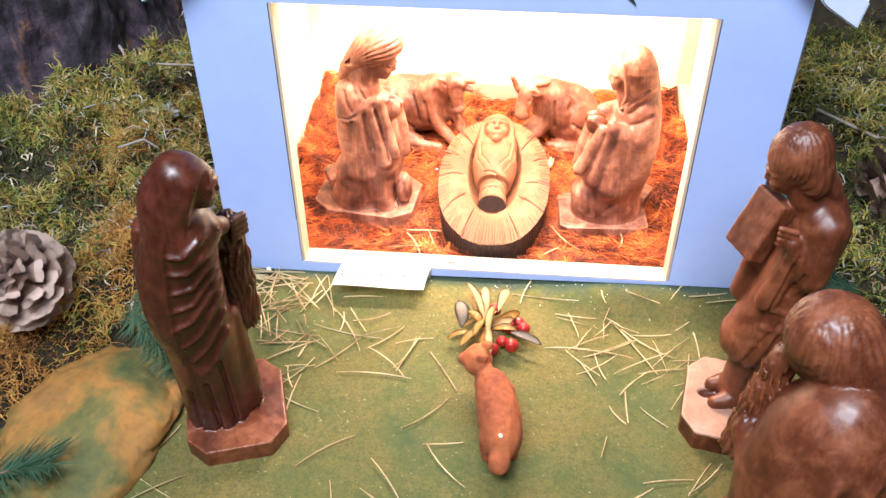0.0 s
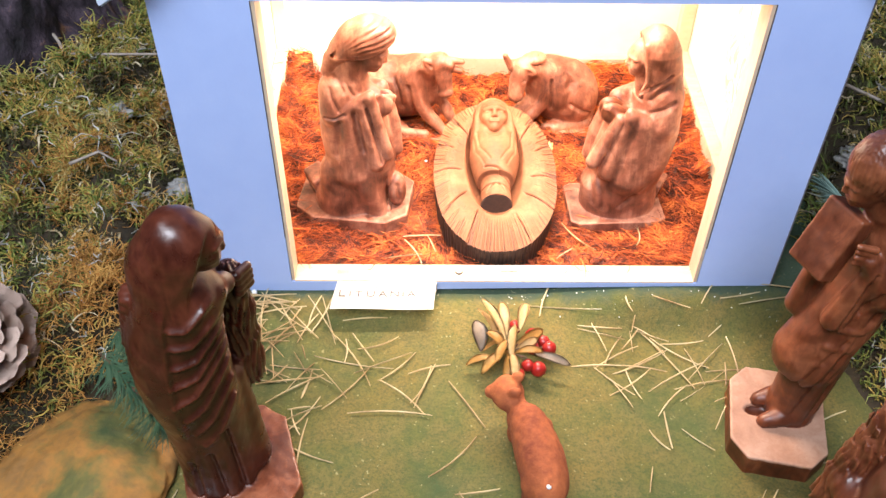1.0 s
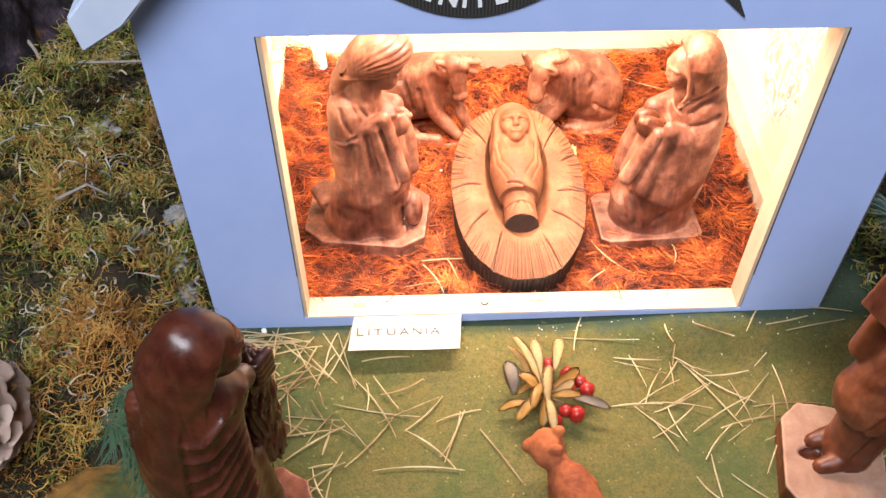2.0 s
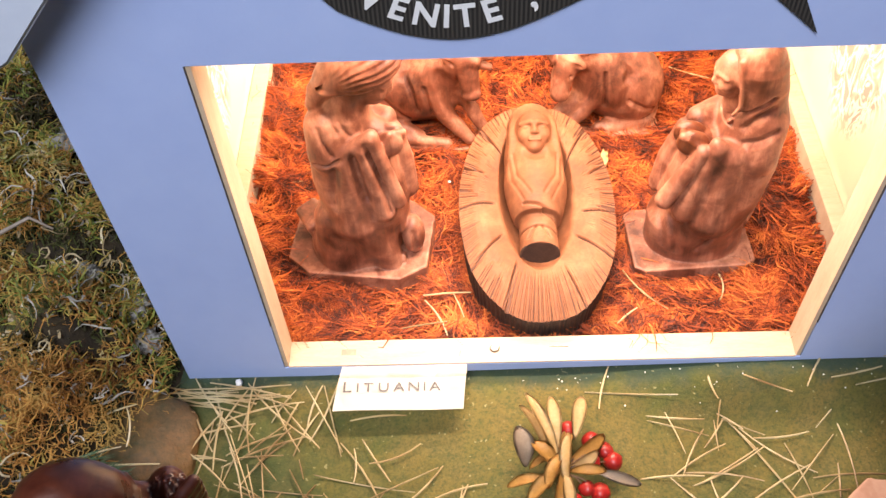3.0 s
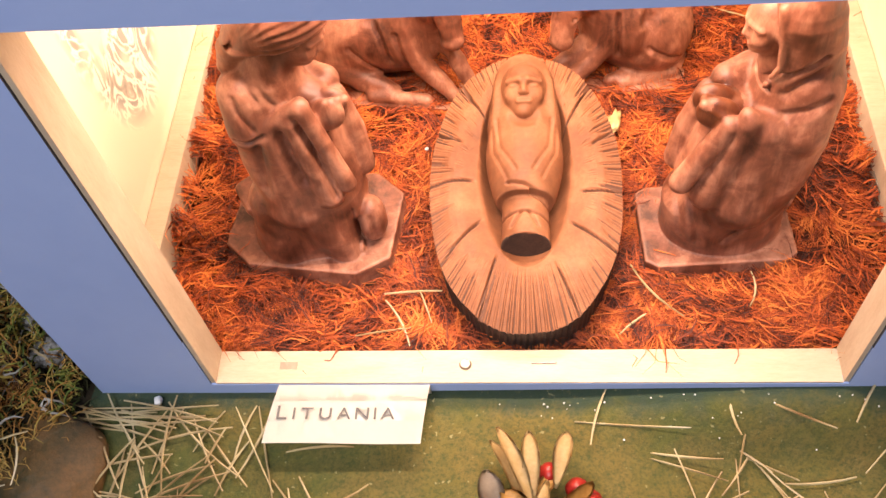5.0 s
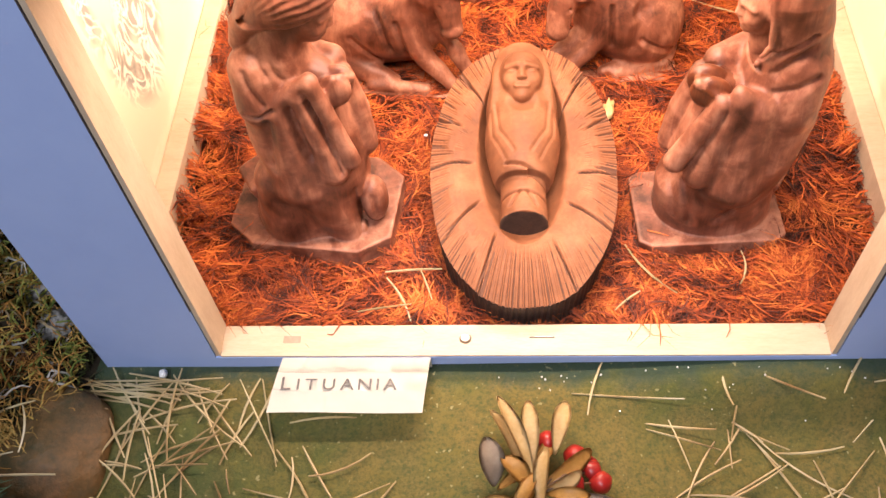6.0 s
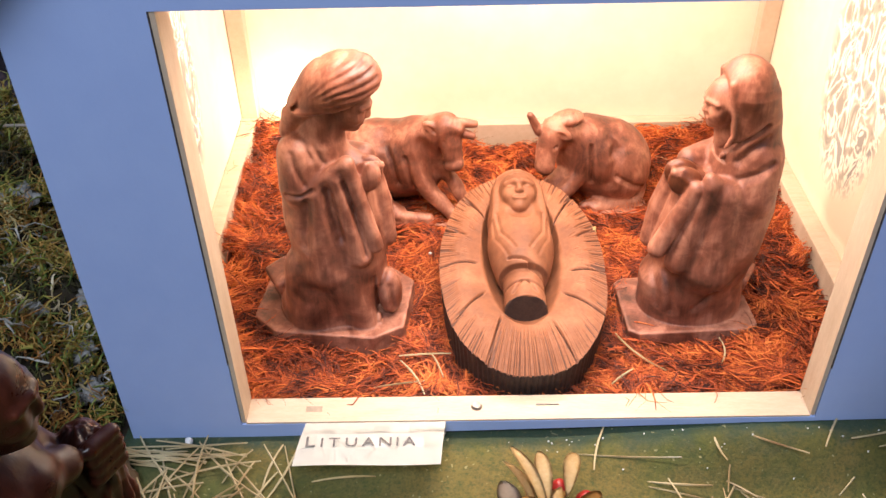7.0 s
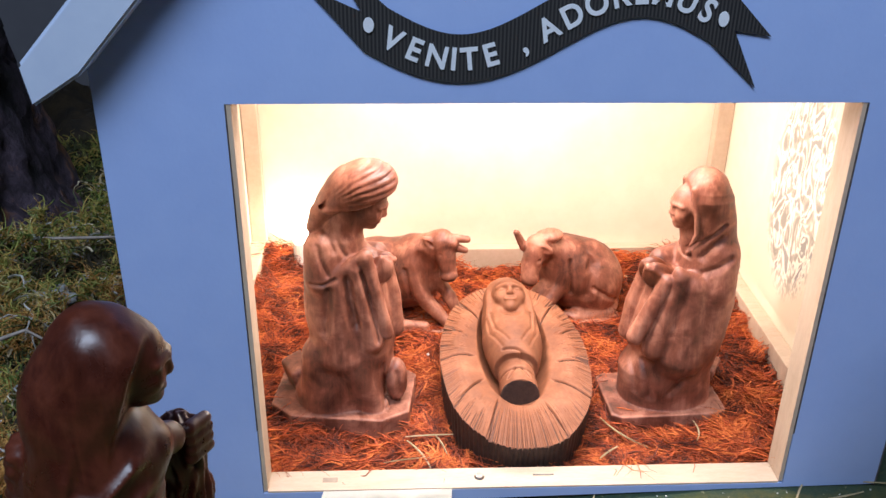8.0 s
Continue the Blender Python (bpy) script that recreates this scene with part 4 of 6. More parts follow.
def manger():
    root = thing("manger", (0.0042, 0.117, -0.012), "oval carved wooden manger with a notched straw rim and dark sides", "manger")
    n = 1152
    ang = np.linspace(-math.pi, math.pi, n, endpoint=False)
    unit = (np.abs(np.cos(ang)) ** 2.15 + np.abs(np.sin(ang)) ** 2.15) ** (-1 / 2.15)
    unit = unit * (1 + 0.010 * np.abs(np.sin(ang * 4.5 + 0.4)) - 0.006)

    def ring(rad):
        return 0.0563 * rad * unit * np.cos(ang), 0.0940 * rad * unit * np.sin(ang)

    def skin(name, rings, mat, label):
        v = np.stack(rings, 0).reshape(-1, 3) + np.array((0, 0, 0.012))
        i, j = np.meshgrid(np.arange(len(rings) - 1), np.arange(n), indexing="ij")
        k = (j + 1) % n
        f = np.stack([i * n + j, i * n + k, (i + 1) * n + k, (i + 1) * n + j], -1).reshape(-1, 4)
        return mesh_ob(name, v.tolist(), f.tolist(), mat, root, label, smooth=True), f

    rings, marks = [], []
    for rad in np.concatenate([np.linspace(1.0, 0.52, 44), np.linspace(0.49, 0.02, 16)]):
        x, y = ring(rad)
        z, m = manger_top(np.full(n, rad), ang, x + 0.0042, y + 0.117)
        rings.append(np.stack([x, y, z], 1))
        marks.append(m)
    top, f = skin("hollowed_top", rings, WOOD_MANGER, "pale carved wood scored with strokes")
    top.data.materials.append(SCORE)
    top.data.polygons.foreach_set("material_index", (np.stack(marks, 0).reshape(-1)[f].mean(1) > 0.50).astype(np.int32))
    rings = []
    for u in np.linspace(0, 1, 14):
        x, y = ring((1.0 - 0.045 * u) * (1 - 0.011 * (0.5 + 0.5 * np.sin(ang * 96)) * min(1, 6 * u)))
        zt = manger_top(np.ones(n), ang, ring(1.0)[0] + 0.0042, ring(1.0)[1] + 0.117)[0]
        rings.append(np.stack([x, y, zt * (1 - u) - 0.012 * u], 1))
    # sides in a much darker brown than the top
    skin("fluted_side", rings[::-1], DARK_BROWN, "dark brown fluted side")


def baby_field(p):
    # swaddled trunk that narrows to the wrapped legs and a flat sole
    d = limb(p, (0.004, 0.150, 0.038), (0.004, 0.112, 0.032), 0.0205, 0.0185)
    d = join(d, ball(p, (0.004, 0.132, 0.037), (0.0220, 0.030, 0.0180)), 0.008)
    leg = np.maximum(limb(p, (0.004, 0.114, 0.030), (0.004, 0.070, 0.0275), 0.0132, 0.0142), 0.0755 - p[:, 1] + 0.16 * (p[:, 2] - 0.03))
    d = join(np.maximum(d, 0.1020 + 0.10 * np.abs(p[:, 0] - 0.004) - p[:, 1]), leg, 0.0008)
    # veil from the crown along both cheeks to the waist
    veil = join(ball(p, (0.004, 0.180, 0.045), (0.0190, 0.0250, 0.0195)), ball(p, (0.004, 0.158, 0.040), (0.0220, 0.0250, 0.0185)), 0.008)
    d = join(d, veil, 0.004)
    for k in (-1, 1):
        d = join(d, rope(p, ((0.004 + k * 0.0100, 0.190, 0.0540), (0.004 + k * 0.0155, 0.176, 0.0560), (0.004 + k * 0.0170, 0.158, 0.0530), (0.004 + k * 0.0180, 0.138, 0.0455), (0.004 + k * 0.0150, 0.116, 0.0400)), 0.0024, 0.0012), 0.0040)
    d = carve(d, ball(p, (0.004, 0.1480, 0.0630), (0.0125, 0.0090, 0.0080)), 0.002)
    d = join(d, head_field(p, (0.004, 0.1685, 0.0550), (0, -0.42, 1), (0, 1, 0.42), 0.0182), 0.0006)
    # cloth that crosses on the breast, and the tie and band round the legs
    d = creases(p, d, [((0.0040 + k * 0.0160, 0.150, 0), (0.0040 + k * 0.0140, 0.130, 0), (0.0040 + k * 0.0050, 0.1140, 0)) for k in (-1, 1)], 0.0009, 0.0009, 2, None)
    d = creases(p, d, [((0.0040 + k * 0.0190, 0.146, 0), (0.0040 + k * 0.0180, 0.128, 0), (0.0040 + k * 0.0100, 0.1100, 0)) for k in (-1, 1)], 0.0008, 0.0007, 2, None)
    return creases(p, d, [((-0.006, 0.1075, 0), (0.004, 0.1050, 0), (0.017, 0.0990, 0)), ((-0.012, 0.0905, 0), (0.004, 0.0920, 0), (0.020, 0.0895, 0)), ((0.002, 0.092, 0), (-0.004, 0.083, 0)), ((0.006, 0.092, 0), (0.011, 0.083, 0))], 0.0008, 0.0020, 2, None)


manger()
# flat sole at the foot end takes the dark brown of the manger's sides
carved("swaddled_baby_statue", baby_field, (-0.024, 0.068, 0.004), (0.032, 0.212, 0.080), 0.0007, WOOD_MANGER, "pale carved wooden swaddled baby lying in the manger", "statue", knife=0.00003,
       second=(DARK_BROWN, lambda c: c[:, 1] < 0.0772))


def cow_field(p):
    d = ball(p, (-0.100, 0.253, 0.034), (0.050, 0.029, 0.034))
    d = join(d, ball(p, (-0.070, 0.246, 0.042), (0.023, 0.023, 0.032)), 0.012)
    d = join(d, limb(p, (-0.068, 0.243, 0.058), (-0.051, 0.236, 0.072), 0.0155, 0.0115), 0.008)
    # head, turned to the front and hanging down, with a flat brow
    hd = rope(p, ((-0.0465, 0.234, 0.0755), (-0.0430, 0.228, 0.062), (-0.0410, 0.224, 0.0500)), 0.0102, 0.0070)
    hd = join(hd, ball(p, (-0.0410, 0.2225, 0.0480), (0.0078, 0.0072, 0.0052)), 0.002)
    hd = join(hd, limb(p, (-0.0500, 0.2290, 0.0760), (-0.0380, 0.2290, 0.0750), 0.0052, 0.0052), 0.003)
    for x in (-0.0490, -0.0372):
        hd = carve(hd, ball(p, (x, 0.2205, 0.0680), (0.0020, 0.0026, 0.0017)), 0.001)
    d = join(d, hd, 0.0015)
    d = join(d, limb(p, (-0.0380, 0.232, 0.0785), (-0.0250, 0.232, 0.0775), 0.0044, 0.0030), 0.0015)
    d = join(d, limb(p, (-0.0370, 0.231, 0.0715), (-0.0270, 0.230, 0.0680), 0.0040, 0.0030), 0.001)
    d = join(d, ball(p, (-0.0570, 0.2290, 0.0765), (0.0078, 0.0032, 0.0042), tilt=-38), 0.0012)
    d = carve(d, ball(p, (-0.0575, 0.2260, 0.0762), (0.0048, 0.0016, 0.0018), tilt=-38), 0.001)
    # folded legs
    for pts, r0, r1 in ((((-0.074, 0.232, 0.042), (-0.060, 0.223, 0.024), (-0.043, 0.214, 0.007)), 0.0105, 0.0048), (((-0.052, 0.236, 0.036), (-0.040, 0.229, 0.024), (-0.033, 0.224, 0.012)), 0.0075, 0.0048),
                        (((-0.126, 0.240, 0.024), (-0.106, 0.229, 0.011), (-0.084, 0.221, 0.004)), 0.0135, 0.0055), (((-0.098, 0.218, 0.004), (-0.062, 0.213, 0.003)), 0.0048, 0.0050)):
        d = join(d, rope(p, pts, r0, r1), 0.003)
    d = join(d, plate(p, (-0.082, 0.226), (0.048, 0.016), -0.012, 0.002, 0.8, yaw=-6), 0.0015)
    d = creases(p, d, [((-0.092, 0.222, 0.060), (-0.088, 0.2205, 0.048), (-0.084, 0.219, 0.030)), ((-0.095, 0.223, 0.058), (-0.091, 0.222, 0.062)), ((-0.078, 0.2215, 0.052), (-0.072, 0.2165, 0.026)), ((-0.110, 0.222, 0.040), (-0.092, 0.216, 0.018))], 0.0018, 0.0024, 1, 0.236)
    return creases(p, d, [((-0.064, 0.22, 0.062), (-0.056, 0.22, 0.038), (-0.048, 0.22, 0.028))], 0.0045, 0.0050, 1, 0.236)


def ox_field(p):
    d = ball(p, (0.080, 0.254, 0.030), (0.0335, 0.0290, 0.0350))
    d = join(d, ball(p, (0.092, 0.252, 0.024), (0.0225, 0.0270, 0.0270)), 0.010)
    d = join(d, ball(p, (0.061, 0.251, 0.042), (0.021, 0.023, 0.029)), 0.012)
    d = join(d, limb(p, (0.056, 0.248, 0.056), (0.042, 0.240, 0.064), 0.0150, 0.0120), 0.006)
    hd = rope(p, ((0.0360, 0.237, 0.0680), (0.0310, 0.231, 0.0560), (0.0285, 0.226, 0.0450)), 0.0108, 0.0074)
    hd = join(hd, ball(p, (0.0290, 0.2250, 0.0425), (0.0074, 0.0072, 0.0060)), 0.002)
    for x in (0.0245, 0.0365):
        hd = carve(hd, ball(p, (x, 0.2235, 0.0600), (0.0020, 0.0028, 0.0017)), 0.001)
    d = join(d, hd, 0.0015)
    # shaggy crown, raised ear and the drooping ear
    d = join(d, ball(p, (0.0460, 0.241, 0.0760), (0.0125, 0.0100, 0.0052), tilt=6), 0.0012)
    d = join(d, limb(p, (0.0240, 0.236, 0.0680), (0.0168, 0.236, 0.0815), 0.0040, 0.0028), 0.001)
    d = carve(d, limb(p, (0.0215, 0.2318, 0.0725), (0.0176, 0.2322, 0.0800), 0.0014, 0.0012), 0.0008)
    d = join(d, ball(p, (0.0410, 0.2285, 0.0690), (0.0080, 0.0030, 0.0040), tilt=-32), 0.001)
    d = carve(d, ball(p, (0.0412, 0.2255, 0.0690), (0.0054, 0.0018, 0.0020), tilt=-32), 0.0008)
    for pts, r0, r1 in ((((0.060, 0.237, 0.036), (0.049, 0.228, 0.022), (0.033, 0.219, 0.010)), 0.0095, 0.0050), (((0.046, 0.238, 0.026), (0.026, 0.229, 0.014)), 0.0080, 0.0055),
                        (((0.098, 0.240, 0.006), (0.084, 0.232, 0.006), (0.062, 0.226, 0.004)), 0.0060, 0.0046), (((0.108, 0.242, 0.010), (0.104, 0.233, 0.003), (0.070, 0.224, 0.003)), 0.0050, 0.0042)):
        d = join(d, rope(p, pts, r0, r1), 0.003)
    d = join(d, plate(p, (0.072, 0.232), (0.040, 0.014), -0.012, 0.002, 0.8, yaw=2), 0.0015)
    d = creases(p, d, [((0.078, 0.231, 0.060), (0.0825, 0.2295, 0.056), (0.081, 0.2295, 0.048)), ((0.064, 0.228, 0.056), (0.066, 0.224, 0.028)), ((0.086, 0.228, 0.032), (0.098, 0.226, 0.024), (0.106, 0.232, 0.018))], 0.0017, 0.0024, 1, 0.242)
    return creases(p, d, [((0.046, 0.22, 0.058), (0.043, 0.22, 0.036)), ((0.084, 0.22, 0.052), (0.080, 0.22, 0.026))], 0.0038, 0.0034, 1, 0.240)


carved("lying_cow_statue", cow_field, (-0.154, 0.200, -0.013), (-0.014, 0.288, 0.092), 0.0009, WOOD_CRIB, "carved wooden cow lying on the orange fibre", "statue")
carved("lying_ox_statue", ox_field, (0.012, 0.204, -0.013), (0.120, 0.290, 0.092), 0.0009, WOOD_CRIB, "carved wooden ox with an upright ear lying down", "statue")


# ---- carved figures on the green sheet ----
def standing_left(p):
    # a slim robe that bends back at the hips and leans the head forward
    d = rope(p, ((-0.196, -0.186, 0.022), (-0.197, -0.188, 0.070), (-0.197, -0.192, 0.130), (-0.195, -0.196, 0.180)), 0.0240, 0.0245)
    d = join(d, ball(p, (-0.202, -0.197, 0.150), (0.0215, 0.0275, 0.055)), 0.010)
    d = join(d, ball(p, (-0.190, -0.197, 0.204), (0.0220, 0.0250, 0.025)), 0.010)
    # swags of cloth across the near side
    swag = (((-0.190, 0, 0.204), (-0.182, 0, 0.203), (-0.172, 0, 0.211)), ((-0.192, 0, 0.189), (-0.182, 0, 0.188), (-0.171, 0, 0.198)), ((-0.193, 0, 0.173), (-0.181, 0, 0.174), (-0.170, 0, 0.188)),
            ((-0.195, 0, 0.158), (-0.183, 0, 0.160), (-0.170, 0, 0.178)), ((-0.197, 0, 0.141), (-0.186, 0, 0.145), (-0.170, 0, 0.167)), ((-0.196, 0, 0.121), (-0.184, 0, 0.130), (-0.170, 0, 0.154)),
            ((-0.195, 0, 0.101), (-0.183, 0, 0.113), (-0.170, 0, 0.137)), ((-0.192, 0, 0.085), (-0.181, 0, 0.096), (-0.171, 0, 0.118)))
    d = engrave(p, d, swag, 0.0021, -0.0030, 1, -0.192)
    # the cloak over back and head, whose edge runs down before the swags
    edge = np.interp(p[:, 2], (0.02, 0.080, 0.13, 0.17, 0.205, 0.225), (-0.203, -0.200, -0.1985, -0.196, -0.193, -0.188))
    d = step_up(d, edge - p[:, 0], 0.0028, 0.0012)
    veil = join(ball(p, (-0.181, -0.198, 0.243), (0.0190, 0.0195, 0.0245), tilt=22), ball(p, (-0.193, -0.199, 0.220), (0.0190, 0.0215, 0.030), tilt=14), 0.012)
    veil = np.maximum(veil, p[:, 0] - np.interp(p[:, 2], (0.20, 0.222, 0.245, 0.262), (-0.188, -0.178, -0.170, -0.164)))
    d = join(d, veil, 0.003)
    h = head_field(p, (-0.1755, -0.194, 0.2420), (0.97, 0.22, -0.12), (0.1, 0, 1), 0.0172)
    d = join(d, h, 0.002)
    braid = rope(p, ((-0.213, -0.200, 0.208), (-0.221, -0.198, 0.170), (-0.221, -0.194, 0.128)), 0.0085, 0.0065)
    d = join(d, braid + 0.0007 * np.sin(p[:, 2] * 900 + 300 * p[:, 1]) * np.sin(p[:, 1] * 800), 0.001)
    # near cuff and palms, holding a rough bundle upright before the breast
    d = join(d, rope(p, ((-0.190, -0.206, 0.206), (-0.183, -0.207, 0.196), (-0.172, -0.192, 0.204)), 0.0090, 0.0068), 0.008)
    d = join(d, limb(p, (-0.177, -0.196, 0.205), (-0.170, -0.180, 0.198), 0.0078, 0.0066), 0.002)
    d = join(d, rope(p, ((-0.186, -0.174, 0.196), (-0.178, -0.166, 0.176), (-0.172, -0.162, 0.188)), 0.0105, 0.0080), 0.006)
    staff = rope(p, ((-0.1700, -0.166, 0.190), (-0.1715, -0.161, 0.160), (-0.1750, -0.156, 0.086)), 0.0080, 0.0125)
    staff = np.maximum(staff, 0.084 - p[:, 2] + 0.3 * (p[:, 0] + 0.175))
    staff = staff + 0.0009 * np.sin(13 * np.arctan2(p[:, 1] + 0.161, p[:, 0] + 0.172) + 2 * np.sin(p[:, 2] * 140)) + 0.0007 * np.sin(p[:, 2] * 260 + 4 * np.sin(p[:, 0] * 400))
    d = join(d, staff, 0.001)
    for i in range(4):
        d = join(d, limb(p, (-0.1640, -0.173, 0.196 - 0.0045 * i), (-0.1595, -0.163, 0.1945 - 0.0045 * i), 0.0032, 0.0028), 0.0010)
    # panels of the skirt
    d = join(d, limb(p, (-0.182, -0.176, 0.110), (-0.178, -0.176, 0.024), 0.0115, 0.0140), 0.004)
    d = engrave(p, d, [((-0.182, -0.2, 0.092), (-0.180, -0.2, 0.016)), ((-0.193, -0.2, 0.070), (-0.191, -0.2, 0.016)), ((-0.205, -0.2, 0.062), (-0.206, -0.2, 0.016))], 0.0020, 0.0040, 1, -0.194)
    base = plate(p, (-0.187, -0.181), (0.0385, 0.0450), -0.004, 0.0150, 0.76, yaw=18)
    return join(d, base, 0.0012)


def standing_right(p):
    # a narrow underskirt down to the shoes
    d = limb(p, (0.2250, -0.120, 0.064), (0.2200, -0.121, 0.000), 0.0200, 0.0180)
    d = np.maximum(d, -0.004 - p[:, 2])
    d = engrave(p, d, [((0.222, 0, 0.060), (0.213, 0, 0.004)), ((0.232, 0, 0.058), (0.226, 0, 0.004))], 0.0020, 0.0024, 1, -0.118)
    for y in (-0.131, -0.111):
        d = join(d, rope(p, ((0.216, y, 0.006), (0.207, y - 0.002, 0.004), (0.198, y - 0.003, 0.001)), 0.0085, 0.0058), 0.002)
    coat = join(rope(p, ((0.217, -0.119, 0.064), (0.229, -0.119, 0.105), (0.237, -0.119, 0.150), (0.2375, -0.119, 0.180)), 0.0250, 0.0180), ball(p, (0.2385, -0.119, 0.182), (0.0180, 0.0250, 0.0210)), 0.008)
    coat = np.maximum(coat, 0.052 - 0.30 * (p[:, 0] - 0.204) - p[:, 2])
    coat = engrave(p, coat, [((0.250, 0, 0.172), (0.246, 0, 0.110), (0.236, 0, 0.045)), ((0.238, 0, 0.128), (0.228, 0, 0.090), (0.218, 0, 0.045)), ((0.226, 0, 0.100), (0.214, 0, 0.075), (0.206, 0, 0.050)), ((0.243, 0, 0.100), (0.228, 0, 0.060))], 0.0018, 0.0020, 1, -0.116)
    coat = engrave(p, coat, [((0.243, 0, 0.130), (0.236, 0, 0.088), (0.226, 0, 0.045)), ((0.232, 0, 0.105), (0.220, 0, 0.075), (0.211, 0, 0.050)), ((0.251, 0, 0.120), (0.243, 0, 0.060))], 0.0022, -0.0012, 1, -0.116)
    d = join(d, coat, 0.0015)
    # a thick book carried upright, slanting, on both arms
    d = join(d, slab(p, (0.2005, -0.117, 0.1740), (0.0075, 0.0150, 0.0240), 0.0016, yaw=24, tilt=-24), 0.0006)
    # near arm in a wide sleeve, its cuff falling from the wrist
    d = join(d, limb(p, (0.2430, -0.1330, 0.184), (0.2385, -0.1370, 0.146), 0.0125, 0.0120), 0.008)
    d = join(d, limb(p, (0.2370, -0.1385, 0.146), (0.2185, -0.1365, 0.174), 0.0090, 0.0062), 0.004)
    d = join(d, limb(p, (0.2230, -0.1370, 0.162), (0.2135, -0.1350, 0.118), 0.0060, 0.0085), 0.003)
    d = engrave(p, d, [((0.2240, 0, 0.166), (0.2200, 0, 0.140), (0.2150, 0, 0.112)), ((0.2310, 0, 0.152), (0.2260, 0, 0.128))], 0.0015, 0.0022, 1, -0.128)
    # swags of the robe below the elbow
    for k in range(3):
        d = join(d, rope(p, ((0.2460 - 0.004 * k, -0.1330, 0.124 - 0.018 * k), (0.2330 - 0.004 * k, -0.1400, 0.110 - 0.018 * k), (0.2190 - 0.004 * k, -0.1390, 0.112 - 0.018 * k)), 0.0030, 0.0022), 0.003)
    for i in range(4):
        d = join(d, limb(p, (0.2190, -0.1375, 0.184 - 0.0042 * i), (0.2085, -0.1370, 0.186 - 0.0042 * i), 0.0025, 0.0021), 0.0006)
    d = join(d, rope(p, ((0.238, -0.099, 0.184), (0.233, -0.095, 0.156), (0.212, -0.101, 0.168)), 0.0100, 0.0075), 0.004)
    d = join(d, rope(p, ((0.218, -0.100, 0.160), (0.210, -0.101, 0.130), (0.206, -0.102, 0.098)), 0.0080, 0.0100), 0.003)
    # neck, head and long bobbed hair
    d = join(d, limb(p, (0.230, -0.119, 0.195), (0.216, -0.119, 0.214), 0.0115, 0.0110), 0.004)
    d = join(d, head_field(p, (0.2085, -0.119, 0.2225), (-0.95, 0.08, -0.28), (-0.28, 0, 0.95), 0.0172), 0.002)
    hair = join(ball(p, (0.2130, -0.119, 0.2370), (0.0205, 0.0180, 0.0225), tilt=-24), ball(p, (0.2260, -0.119, 0.2200), (0.0120, 0.0170, 0.0165)), 0.010)
    hair = np.maximum(hair, -((p[:, 0] - 0.2085) * 0.50 + (p[:, 2] - 0.2170) * 0.87 + np.where(p[:, 0] > 0.215, 0.02, 0)))
    hair = join(hair, limb(p, (0.236, -0.118, 0.214), (0.2535, -0.117, 0.188), 0.0085, 0.0055), 0.004)
    lane = 34 * np.arctan2(p[:, 1] + 0.117, p[:, 0] - 0.2065)
    hair = hair + 0.0010 * np.clip(np.sin(lane + 1.0 * np.sin(p[:, 2] * 160)) - 0.2, 0, 1)
    d = join(d, hair, 0.0008)
    base = plate(p, (0.210, -0.127), (0.0350, 0.0430), -0.0225, -0.0015, 0.76, yaw=-12)
    base = carve(base, ball(p, (0.197, -0.122, -0.001), (0.012, 0.006, 0.005)), 0.001)
    return join(d, base, 0.001)


